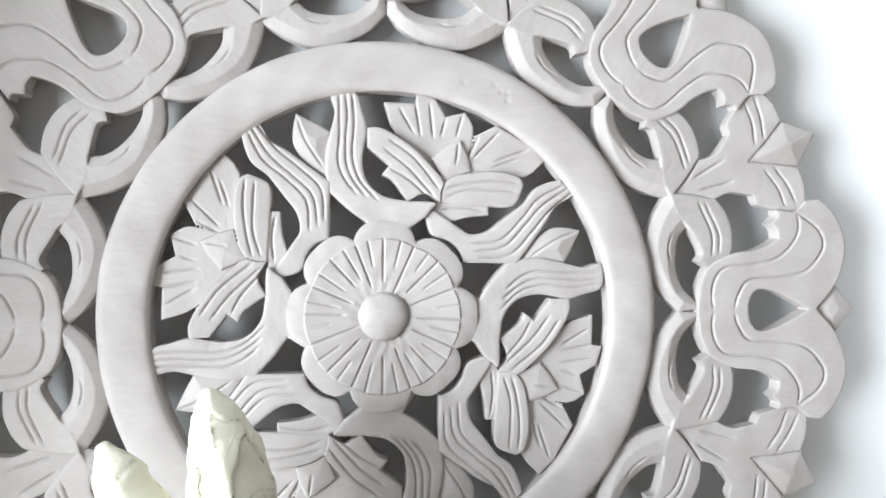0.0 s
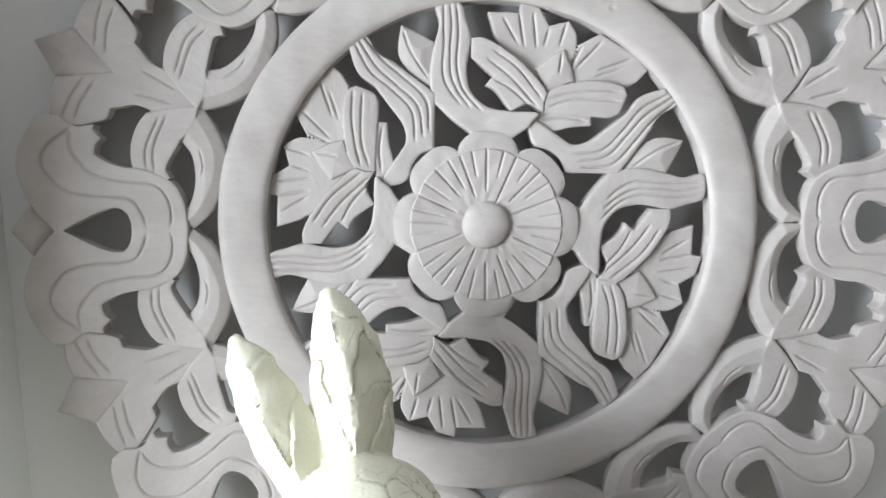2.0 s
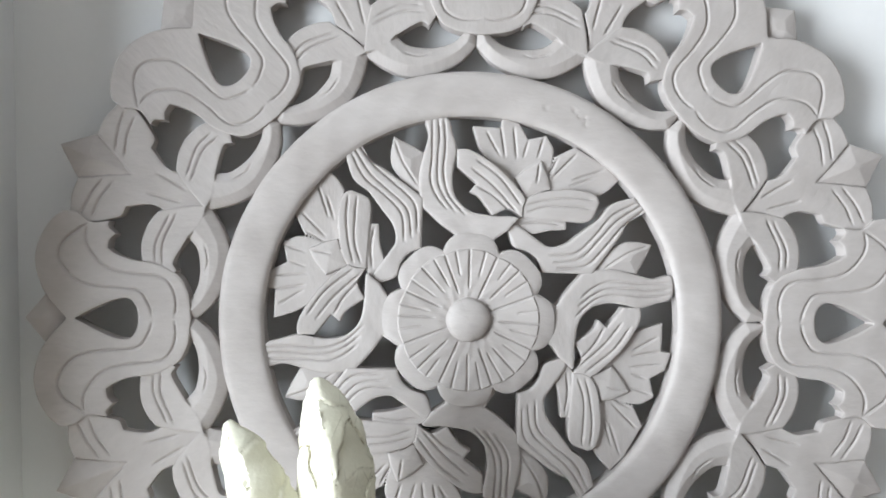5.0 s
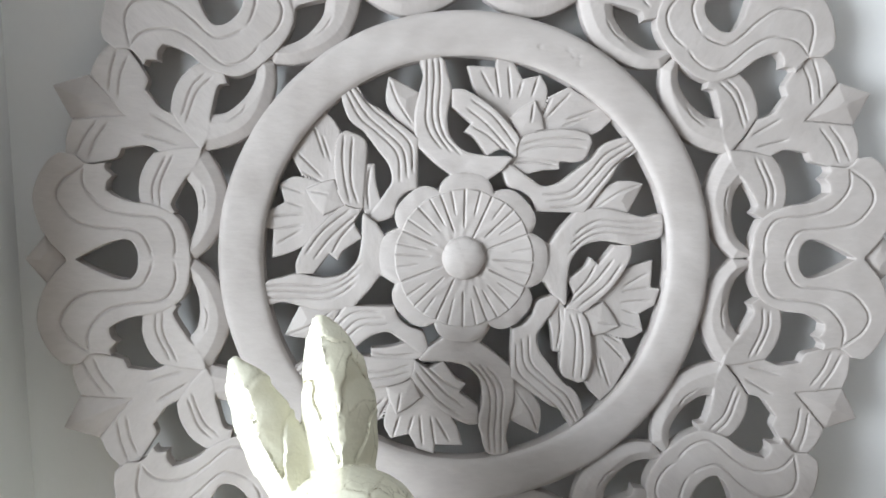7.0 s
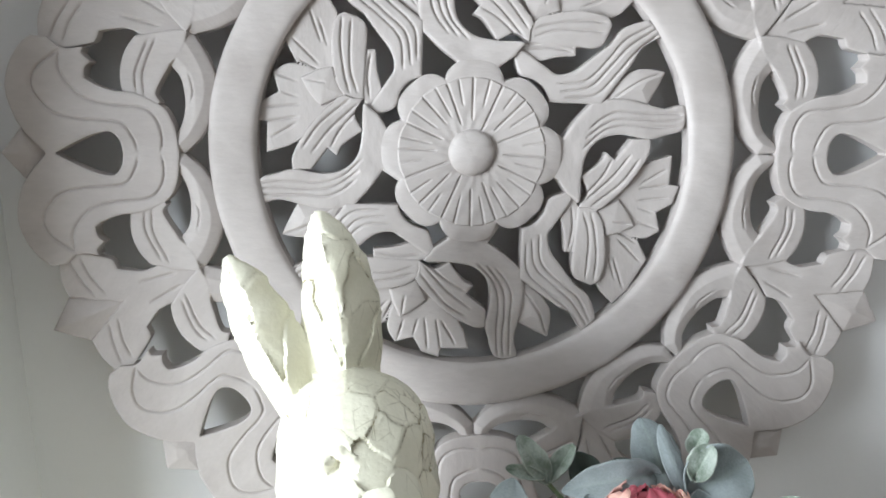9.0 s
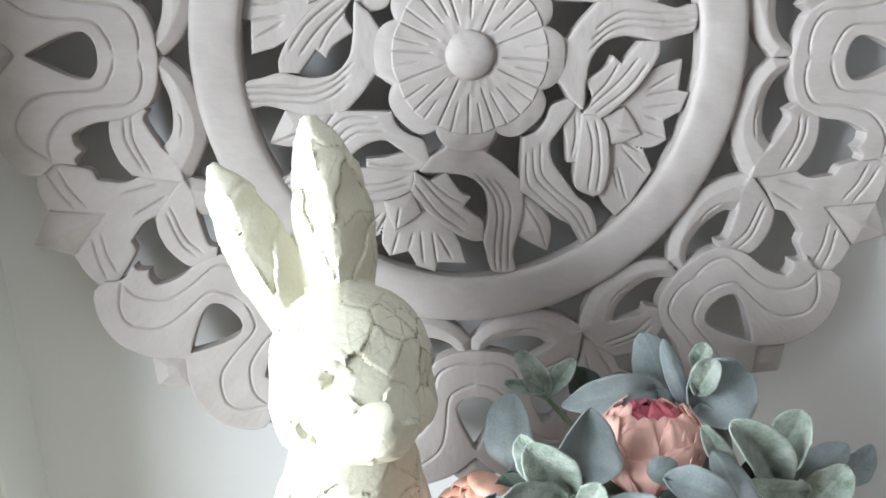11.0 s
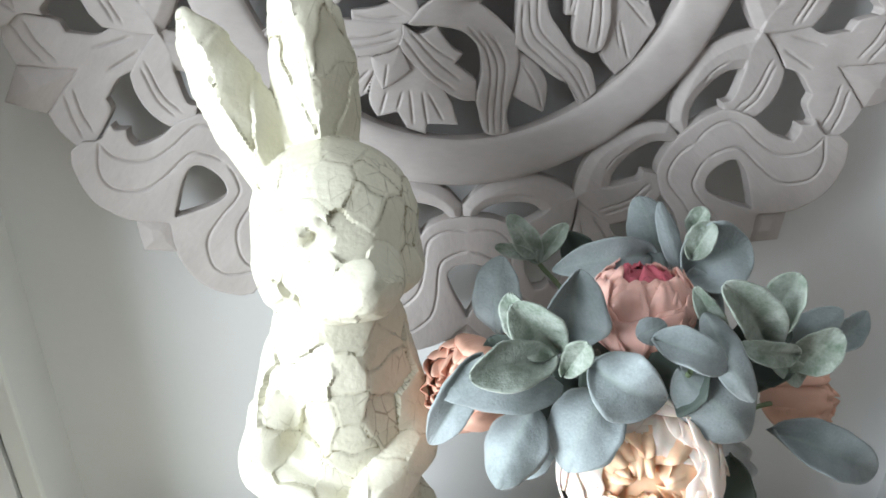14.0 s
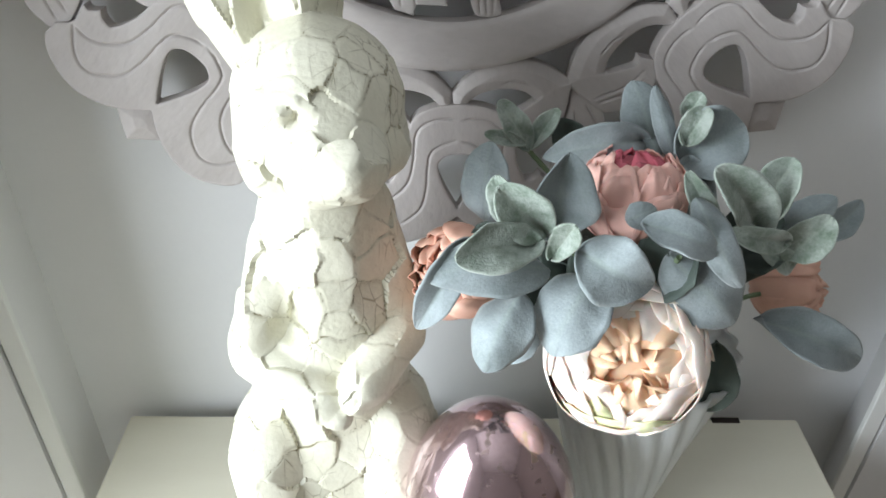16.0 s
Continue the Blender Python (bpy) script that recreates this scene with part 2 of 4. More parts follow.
MOUTH = 0.382    # the niche narrows a little to the front
solid("wall_niche_side_1", prism([(LEFT - 0.1, WALL), (LEFT, WALL), (LEFT, Y1 + 0.003), (LEFT - 0.1, Y1 + 0.003)], 0, 2.3), PLASTER, "white painted side of the niche", "wall")
solid("wall_niche_side_2", prism([(RIGHT + 0.1, WALL), (RIGHT, WALL), (MOUTH, Y1 + 0.003), (RIGHT + 0.1, Y1 + 0.003)], 0, 2.3), PLASTER, "white painted side of the niche", "wall")
solid("niche_head", block(LEFT - 0.1, RIGHT + 0.1, Y1, WALL + 0.1, 2.3, 2.45), PLASTER, "white painted head of the niche", "wall")
solid("trim_1", block(LEFT - 0.014, LEFT + 0.0015, Y1 - 0.003, Y1 + 0.003, 0, 2.3, 0.0012), GLOSS_TRIM, "white gloss painted bead round the niche", "trim")
solid("trim_2", block(MOUTH - 0.0015, MOUTH + 0.014, Y1 - 0.003, Y1 + 0.003, 0, 2.3, 0.0012), GLOSS_TRIM, "white gloss painted bead round the niche", "trim")
solid("wall_front_1", block(X0, LEFT - 0.0175, Y1 - 0.003, Y1 + 0.0025, 0, TOP), PLASTER, "white painted wall beside the niche", "wall")
solid("wall_front_2", block(MOUTH + 0.0175, X1, Y1 - 0.003, Y1 + 0.0025, 0, TOP), PLASTER, "white painted wall beside the niche", "wall")
solid("wall_front_3", block(X0, LEFT - 0.1, Y1 + 0.003, Y1 + 0.1, 0, TOP), PLASTER, "white painted wall beside the niche", "wall")
solid("wall_front_4", block(RIGHT + 0.1, X1, Y1 + 0.003, Y1 + 0.1, 0, TOP), PLASTER, "white painted wall beside the niche", "wall")
# out of view, added only to hold window light off the niche's left
solid("light_block_wall", block(-0.52, -0.415, -0.18, Y1 - 0.004, 0, TOP), PLASTER, "unseen white wall added to shade the left of the niche", "wall")
solid("floor", block(X0, X1, Y0, WALL, -0.1, 0), FLOOR_WOOD, "brown wooden floor boards", "floor")
solid("ceiling", block(X0, X1, Y0, WALL, TOP, TOP + 0.1), CEILING, "white painted ceiling", "ceiling")
# two unseen walls close the room; their dark tone limits bounced light
solid("wall_right", block(X1, X1 + 0.1, Y0, WALL, 0, TOP), ROOM, "unseen stone-coloured wall, kept dark to cut fill light", "wall")
solid("wall_rear", block(X0, X1, Y0 - 0.1, Y0, 0, TOP), ROOM, "unseen stone-coloured wall, kept dark to cut fill light", "wall")
# the window wall, with its opening
wy0, wy1, wz0, wz1 = WIN[1] - 0.5, WIN[1] + 0.5, WIN[2] - 0.55, WIN[2] + 0.55
solid("wall_window_1", block(X0 - 0.12, X0, Y0, wy0, 0, TOP), PLASTER, "white wall beside the window", "wall")
solid("wall_window_2", block(X0 - 0.12, X0, wy1, WALL, 0, TOP), PLASTER, "white wall beside the window", "wall")
solid("wall_window_3", block(X0 - 0.12, X0, wy0, wy1, 0, wz0), PLASTER, "white wall under the window", "wall")
solid("wall_window_4", block(X0 - 0.12, X0, wy0, wy1, wz1, TOP), PLASTER, "white wall over the window", "wall")

# ---- the cream box ----
BOX_TOP = 0.68
box = thing("cream_box", pose(0.018, 0.008, 0, 0, 0, -3.0), "cream painted wooden box with a dark hinge, inside the niche", "box")
part("lid", block(-0.309, 0.309, -0.30, 0, BOX_TOP - 0.025, BOX_TOP, 0.003), CREAM, box)
part("body", block(-0.302, 0.302, -0.293, -0.004, 0.36, BOX_TOP - 0.026, 0.003), CREAM, box)
hinge = part("hinge", block(0.228, 0.254, -0.006, 0.0006, BOX_TOP - 0.004, BOX_TOP + 0.0008, 0.0005), DARK_METAL, box, "dark metal hinge let into the lid")
table = thing("side_table", pose(0.04, -0.16, 0), "white painted table under the box", "table")
part("tabletop", block(-0.36, 0.36, -0.17, 0.17, 0.335, 0.36, 0.004), GLOSS_TRIM, table)
for sx in (-0.32, 0.32):
    for sy in (-0.13, 0.13):
        part("leg", block(sx - 0.02, sx + 0.02, sy - 0.02, sy + 0.02, 0, 0.335, 0.003), GLOSS_TRIM, table)


# ---- carved relief: outlines in millimetres, '*' marks a sharp corner ----
def outline(text):
    pts, sharp = [], []
    for tok in text.split():
        sharp.append(tok.endswith("*"))
        pts.append([float(v) for v in tok.rstrip("*").split(",")])
    return np.array(pts), np.array(sharp)


def rounded(pts, sharp, closed=True, steps=5):
    """A Catmull-Rom curve that breaks at the sharp corners."""
    n, out = len(pts), []
    for i in range(n if closed else n - 1):
        p1, p2 = pts[i], pts[(i + 1) % n]
        p0 = pts[i - 1] if (closed or i > 0) and not sharp[i] else 2 * p1 - p2
        p3 = pts[(i + 2) % n] if (closed or i + 2 < n) and not sharp[(i + 1) % n] else 2 * p2 - p1
        for k in range(steps):
            s = k / steps
            out.append(0.5 * (2 * p1 + (p2 - p0) * s + (2 * p0 - 5 * p1 + 4 * p2 - p3) * s * s + (3 * p1 - p0 - 3 * p2 + p3) * s ** 3))
    if not closed:
        out.append(pts[-1])
    return np.array(out)


def mirrored(pts, sharp, axis_angle=0.0):
    """Closes half an outline over an axis through the centre."""
    a = radians(axis_angle)
    c, s = math.cos(2 * a), math.sin(2 * a)
    flip = pts @ np.array([[c, s], [s, -c]]).T
    return np.vstack([pts, flip[::-1]]), np.concatenate([sharp, sharp[::-1]])


def curve_distance(P, line, closed):
    """Distance of the points P to a polyline, and whether they lie inside it."""
    best = np.full(len(P), 1e9)
    inside = np.zeros(len(P), bool)
    n = len(line)
    for i in range(n if closed else n - 1):
        a, b = line[i], line[(i + 1) % n]
        d = b - a
        w = P - a
        t = np.clip((w @ d) / max(d @ d, 1e-9), 0, 1)
        e = w - t[:, None] * d
        best = np.minimum(best, (e * e).sum(1))
        if closed:
            cross = ((a[1] <= P[:, 1]) & (b[1] > P[:, 1])) | ((b[1] <= P[:, 1]) & (a[1] > P[:, 1]))
            if cross.any():
                xi = a[0] + (P[:, 1] - a[1]) / (d[1] if abs(d[1]) > 1e-9 else 1e-9) * d[0]
                inside ^= cross & (P[:, 0] < xi)
    return np.sqrt(best), inside


def piece(text, h, rise=1.5, soft=2.5, tilt=(0, 0), grooves=(), holes=(), sym=None, roof=0.0, cap=12.0):
    """One carved piece: its outline, level, edge rounding, tilt, incised lines and cut-outs."""
    return dict(text=text, h=h, rise=rise, soft=soft, tilt=tilt, grooves=grooves, holes=holes, sym=sym, roof=roof, cap=cap)


def carve(name, pieces, step=0.75, back=-13.0, seed=0):
    """Pieces to one relief mesh with straight sawn sides: a height grid whose rim is drawn onto the outlines."""
    shapes = []
    for p in pieces:
        pts, sharp = outline(p["text"])
        if p["sym"] is not None:
            pts, sharp = mirrored(pts, sharp, p["sym"])
        shapes.append(rounded(pts, sharp))
    allp = np.vstack(shapes)
    lo, hi = allp.min(0) - 2 * step, allp.max(0) + 2 * step
    nx, ny = (np.ceil((hi - lo) / step)).astype(int) + 1
    gx, gy = np.meshgrid(lo[0] + step * np.arange(nx), lo[1] + step * np.arange(ny), indexing="ij")
    P = np.stack([gx.ravel(), gy.ravel()], 1)
    F = np.full(len(P), -1e9)
    H = np.full(len(P), -1e9)
    for p, line in zip(pieces, shapes):
        near = ((P > line.min(0) - 3 * step) & (P < line.max(0) + 3 * step)).all(1)
        Q = P[near]
        d, inside = curve_distance(Q, line, True)
        sd = np.where(inside, d, -d)
        for hole in p["holes"]:
            hp, hs = outline(hole)
            if p["sym"] is not None:
                hp, hs = mirrored(hp, hs, p["sym"])
            hd, hin = curve_distance(Q, rounded(hp, hs), True)
            sd = np.minimum(sd, np.where(hin, -hd, hd))
        mid = line.mean(0)
        e = np.clip(sd, 0, None)
        h = p["h"] + p["rise"] * (1 - np.exp(-e / p["soft"])) - p["rise"] + p["roof"] * np.minimum(e, p["cap"]) + (Q - mid) @ np.array(p["tilt"])
        for g in p["grooves"]:
            gp, gs = outline(g)
            runs = [rounded(gp, gs, False, 6)]
            if p["sym"] is not None:
                a = radians(p["sym"])
                c, s = math.cos(2 * a), math.sin(2 * a)
                runs.append(runs[0] @ np.array([[c, s], [s, -c]]).T)
            for run in runs:
                gd, _ = curve_distance(Q, run, False)
                # the cut fades towards its ends
                end = np.minimum(np.hypot(*(Q - run[0]).T), np.hypot(*(Q - run[-1]).T))
                h = h - 1.4 * np.exp(-(gd / 0.75) ** 2) * np.clip(end / 5 + 0.25, 0, 1)
        Fo, Ho = F[near], H[near]
        # later pieces lie over earlier ones where they are inside
        Ho = np.where(sd > 0, np.where(Fo > 0, np.maximum(h, Ho) if p["h"] <= -50 else h, h), np.where(Fo > sd, Ho, h))
        F[near], H[near] = np.maximum(Fo, sd), Ho
    F, H = F.reshape(nx, ny), H.reshape(nx, ny)
    cells = (F[:-1, :-1] > 0) | (F[1:, :-1] > 0) | (F[:-1, 1:] > 0) | (F[1:, 1:] > 0)
    gxF, gyF = np.gradient(F, step)
    ln = np.maximum(np.hypot(gxF, gyF), 0.3)
    move = np.where((F < 0) & (F > -2.2 * step), -F / ln, 0)
    X = gx + move * gxF / ln
    Y = gy + move * gyF / ln
    idx = np.arange(nx * ny).reshape(nx, ny)
    quads = np.stack([idx[:-1, :-1][cells], idx[1:, :-1][cells], idx[1:, 1:][cells], idx[:-1, 1:][cells]], 1)
    used = np.unique(quads)
    remap = np.full(nx * ny, -1)
    remap[used] = np.arange(len(used))
    quads = remap[quads]
    V = np.stack([X.ravel()[used], Y.ravel()[used], H.ravel()[used]], 1)
    rng = np.random.RandomState(seed)
    k = rng.uniform(-0.25, 0.25, (6, 2))
    ph = rng.uniform(0, 6.3, 6)
    V[:, 2] += sum(0.10 * np.sin(V[:, 0] * k[i, 0] + V[:, 1] * k[i, 1] + ph[i]) for i in range(6))
    # the sawn sides
    edges = np.concatenate([quads[:, [0, 1]], quads[:, [1, 2]], quads[:, [2, 3]], quads[:, [3, 0]]])
    key = np.sort(edges, 1)
    code = key[:, 0].astype(np.int64) * len(used) + key[:, 1]
    _, first, count = np.unique(code, return_index=True, return_counts=True)
    rim = edges[first[count == 1]]
    rv = np.unique(rim)
    low = np.full(len(used), -1)
    low[rv] = len(used) + np.arange(len(rv))
    B = V[rv].copy()
    B[:, 2] = back
    V = np.vstack([V, B]) * 0.001
    sides = np.stack([rim[:, 1], rim[:, 0], low[rim[:, 0]], low[rim[:, 1]]], 1)
    me = bpy.data.meshes.new(name)
    faces = np.vstack([quads, sides])
    me.vertices.add(len(V))
    me.vertices.foreach_set("co", V.ravel())
    me.loops.add(faces.size)
    me.loops.foreach_set("vertex_index", faces.ravel().astype(np.int32))
    me.polygons.add(len(faces))
    me.polygons.foreach_set("loop_start", np.arange(0, faces.size, 4, dtype=np.int32))
    smooth = np.ones(len(faces), bool)
    smooth[len(quads):] = False
    me.polygons.foreach_set("use_smooth", smooth)
    me.materials.append(CARVED)
    me.update(calc_edges=True)
    me.set_sharp_from_angle(angle=radians(38))
    me.validate()
    return me


panel = thing("carved_wall_panel", pose(0, 0, MID, 90 + LEAN_BACK, 0, 0), "round whitewashed fretwork wood panel with carved flowers, on the wall", "wall panel")

SCROLL = carve("scroll", [
    piece("286,-0.5* 292,-11 302,-17* 316,-0.4*", -5.5, 0.5, 0.5, sym=0, roof=0.28, cap=9),
    piece("202,-1 203,-11 205,-20 211,-30 227,-38 242,-40 253,-44 259,-48* 258,-54 254,-58* 259,-63 258,-67* 271,-66 280,-73* 289,-74* 297,-68 305,-55 308,-40 304,-24 298,-13 291,-5 287,-0.6*", -1, 0.5, 0.5, sym=0, holes=["238,-4 240,-10 245,-14 254,-13 266,-8 280,-0.6*"],
          grooves=["213,-2 212,-11 215,-22 223,-29 243,-31 259,-35 269,-44 274,-54 273,-64", "228,-2 231,-11 239,-20 263,-22 279,-26 289,-36 292,-45 287,-55 273,-65"]),
])
CRESCENT = [
    piece("190,0* 178,-12 169,-32 168,-48 173,-63 182,-78* 193,-76 202,-73 203,-61 196,-56* 190,-48 188,-36 189,-25 193,-15 202,-6 203,-1*", -4.5, 0.5, 0.5, roof=0.45, cap=7, grooves=["184,-51 182,-40 184,-33"]),
    piece("196,-56* 203,-45 206,-38 203,-33* 211,-28* 221,-30 227,-39 228,-53 224,-65 217,-74* 200,-77 183,-78* 187,-66", -2.5, 0.5, 0.5, tilt=(-0.09, 0.03), grooves=["213,-37 213,-52 204,-72", "218,-39 218,-52 209,-71"]),
]
def flipped(text):
    """The same outline on the other side of the scroll's axis."""
    out = []
    for tok in text.split():
        x, y = tok.rstrip("*").split(",")
        out.append("%s,%g%s" % (x, -float(y), "*" if tok.endswith("*") else ""))
    return " ".join(out)


LEAF_A = carve("leaf", CRESCENT, seed=1)
LEAF_B = carve("leaf", [dict(p, text=flipped(p["text"]), grooves=[flipped(g) for g in p["grooves"]], tilt=(p["tilt"][0], -p["tilt"][1])) for p in CRESCENT], seed=2)
PALMETTE = carve("palmette", [
    piece("232,-96* 254,-97 277,-97* 289,-119.7*", -6, 0.5, 0.5, sym=-22.5, roof=0.28, cap=12),
    piece("182,-75.4* 199,-77 216,-74* 221,-77 228,-79 236,-78 243,-77* 246,-71 251,-69* 260,-67* 271,-66 281,-72* 280,-85 276,-96* 260,-98 240,-99.4*", -4, 0.5, 0.5, sym=-22.5,
          grooves=["266,-70 261,-82 252,-94", "274,-72 268,-84 259,-96", "205,-80 228,-86"]),
], seed=3)
for k in range(8):
    turn = pose(0, 0, 0, 0, 0, 45 * k)
    for name, me, off in (("scroll", SCROLL, 0.0025), ("leaf", LEAF_A, -0.002), ("leaf", LEAF_B, -0.002), ("palmette", PALMETTE, 0)):
        part_mesh(name, me, panel).matrix_local = pose(off, 0, 0) @ turn @ pose(-off, 0, 0)

BAND_1 = carve("ribbon", [piece("-37,141 -35,129 -38,116 -41,102 -41,89 -39,79* -27,68 -16,60* -23,45 5,47 12,57* 21,63* 24,67* 27,72 10,73* -5,76 -15,85 -18,97 -17,107* -15,118 -18,130 -22,141", 0, 0.9, 0.8, tilt=(0.05, 0), grooves=["-32,140 -32,127 -32,114 -33,98 -29,87 -22,78", "-28,140 -27,127 -28,114 -28,98 -24,87 -16,76", "-24,140 -23,129 -23,118 -24,102 -20,87 -9,74"])], 0.6, seed=4)
BAND_2 = carve("ribbon", [piece("109,87* 98,84 91,80 85,72 80,68* 72,62 61,54 50,52 43,56 37,60* 27,67 23,67* 21,63* 25,52 35,48 42,42 45,34* 80,33* 92,49 100,60 105,69 118,77*", -0.6, 0.9, 0.8, tilt=(0.0, 0.02), grooves=["53,41 72,44 85,57 97,70 114,81", "50,46 69,48 83,61 94,74 111,83", "56,37 76,39 90,53 101,66 116,78"])], 0.6, seed=5)
SEPAL = carve("sepal", [piece("81,33* 92,48 102,55 111,56 123,54* 118,44 112,33*", -4, 0.5, 0.5, roof=0.3, cap=9, grooves=["89,37 106,48 120,53"])], 0.6, seed=6)
LOTUS = carve("lotus", [
    piece("24,93* 9,107 0,122* -4,136* 16,135* 17,142* 29,138* 35,127* 48,130* 53,119 49,103 37,87*", -4.5, 0.5, 0.5, grooves=["6,132 15,116", "16,135 19,115", "25,135 27,114", "35,125 32,115", "46,128 42,115"]),
    piece("43,89* 51,105 54,115* 68,122* 78,116 90,109* 99,99* 92,92* 85,88* 65,89", -4.2, 0.5, 0.5, grooves=["56,114 49,101", "69,117 53,101", "88,106 67,99", "81,100 65,95"]),
    piece("26,100* 35,107 44,112* 49,101 51,92* 41,89 33,85*", -2.4, 0.6, 0.8, roof=0.12, cap=9, grooves=["43,110 41,97"]),
    piece("23,67* 30,72 45,72 62,69* 62,64* 49,63 37,60* 28,64", -2.5, 0.5, 0.5, grooves=["31,68 45,69 59,67"]),
    piece("-15,119* -7,119 5,113 19,102 33,85 31,72* 21,78 10,73* 1,86 -6,90* -1,96* -15,107*", -0.6, 0.6, 0.6, tilt=(0.05, 0.05), grooves=["-4,106 11,94 27,76", "-1,112 15,100 30,81", "-1,94 11,87 25,74"]),
    piece("31,78* 34,85 45,90 65,92 81,89 85,83* 78,70 59,70 45,71 31,72*", -1.0, 0.6, 0.6, tilt=(0.0, 0.06), grooves=["35,76 49,80 67,80 80,79", "35,81 47,84 65,86 81,85"]),
], 0.6, seed=7)
for k in range(4):
    turn = pose(0, 0, 0, 0, 0, 90 * k)
    for name, me in (("ribbon", BAND_1), ("ribbon", BAND_2), ("sepal", SEPAL), ("lotus", LOTUS)):
        part_mesh(name, me, panel).matrix_local = pose(-0.005, 0, 0) @ turn @ pose(0.005, 0, 0)


def polar_relief(name, radii, count, height, rim):
    """A turned piece: rings of points at the radii, scaled by rim(angle), at height(r, angle)."""
    verts, faces = [], []
    for r in radii:
        for j in range(count):
            a = 2 * math.pi * j / count
            rr = r * rim(a, r)
            verts.append((rr * math.cos(a), rr * math.sin(a), height(r, a)))
    n = count
    for i in range(len(radii) - 1):
        for j in range(n):
            faces.append((i * n + j, (i + 1) * n + j, (i + 1) * n + (j + 1) % n, i * n + (j + 1) % n))
    if radii[0] < 0.0008:
        faces.append(tuple(range(n)))
    me = mesh_of(name, verts, faces, CARVED, True)
    me.set_sharp_from_angle(angle=radians(40))
    return me


def ring_height(r, a):
    u = (r - 0.159) / 0.0155
    if abs(u) > 1.001:
        return -0.013
    pit = sum(0.0012 * math.exp(-((a - pa) * 0.159 / 0.0013) ** 2 - ((r - pr) / 0.0009) ** 2) for pa, pr in ((1.098, 0.1605), (1.075, 0.162), (1.06, 0.158), (1.13, 0.163), (1.25, 0.157)))
    return 0.003 - pit - 0.0014 * u * u - 0.0022 * u ** 10 + 0.0003 * math.sin(9 * a + 3 * u) * math.sin(23 * a)


ring_r = [0.14345] + list(np.linspace(0.1435, 0.1745, 23)) + [0.17455]
part_mesh("ring", polar_relief("ring", ring_r, 720, ring_height, lambda a, r: 1 + 0.0025 * math.sin(3 * a + 1) + 0.0015 * math.sin(7 * a)), panel).matrix_local = pose(-0.0035, -0.001, 0)

LOBE = radians(20.5)


def lobe(a, r):
    w = abs(math.sin(4 * (a - LOBE)))
    return 1 - (0.025 + (0.125 * min(1, (r - 0.0485) / 0.0113) if r > 0.0485 else 0)) * (1 - w) ** 2


def rosette_height(r, a):
    if r > 0.0598:
        return -0.013
    if r < 0.0152:
        return 0.0028 + 0.0052 * math.sqrt(max(0, 1 - (r / 0.0152) ** 2)) + 0.0003 * math.sin(3 * a) * r / 0.0135
    if r < 0.020:
        h = 0.0014 + 0.0008 * (r - 0.0152) / 0.0048
    elif r < 0.0485:
        h = 0.0022 + 0.0018 * ((r - 0.020) / 0.0285) ** 1.3
    else:
        h = 0.0040 - 0.0011 - 0.0016 * ((r - 0.0485) / 0.0113) ** 2
    if 0.016 < r < 0.0487:
        for k in range(32):
            d = (a - LOBE - 2 * math.pi * k / 32 + 0.03 * math.sin(k * 5.1) * (k % 4 != 0) + math.pi) % (2 * math.pi) - math.pi
            start = (0.019, 0.029, 0.023, 0.031)[k % 4] + 0.003 * math.sin(k * 2.7)
            if r > start:
                h -= (0.0014, 0.0010, 0.0013, 0.0009)[k % 4] * math.exp(-(d * r / 0.0007) ** 2) * min(1, (r - start) / 0.004 + 0.3)
    return h + 0.0002 * math.sin(17 * a + 300 * r) * math.sin(5 * a)


part_mesh("rosette", polar_relief("rosette", [0.0005] + list(np.linspace(0.003, 0.0595, 60)) + [0.0599], 540, rosette_height, lobe), panel).matrix_local = pose(-0.0062, 0.001, 0)


# ---- the statue: blended rounded forms, then flat chiselled facets ----
def ellipsoid(P, c, r, lean=0.0, turn=0.0):
    Q = P - np.array(c)
    if lean or turn:
        m = np.array((pose(0, 0, 0, 0, lean, turn)).to_3x3())
        Q = Q @ m
    r = np.array(r)
    k0 = np.sqrt(((Q / r) ** 2).sum(1))
    k1 = np.sqrt(((Q / r ** 2) ** 2).sum(1)) + 1e-9
    return k0 * (k0 - 1) / k1


def limb(P, a, b, ra, rb):
    a, b = np.array(a), np.array(b)
    d = b - a
    t = np.clip(((P - a) @ d) / (d @ d), 0, 1)
    return np.sqrt(((P - a - t[:, None] * d) ** 2).sum(1)) - (ra + (rb - ra) * t)


def blend(a, b, k):
    h = np.clip(0.5 + 0.5 * (b - a) / k, 0, 1)
    return b + (a - b) * h - k * h * (1 - h)


def carve_out(a, b, k):
    return -blend(-a, b, k)


def ridged(P, a, b, ra, rb):
    """A tapered limb, flat from front to back, with a ridge down its front."""
    a, b = np.array(a), np.array(b)
    d = b - a
    t = np.clip(((P - a) @ d) / (d @ d), 0, 1)
    e = np.abs(P - a - t[:, None] * d)
    across = np.hypot(e[:, 0], e[:, 2])
    deep = e[:, 1] * 1.15
    return (0.55 * (across + deep) + 0.45 * np.hypot(across, deep) - (ra + (rb - ra) * t)) * 0.85


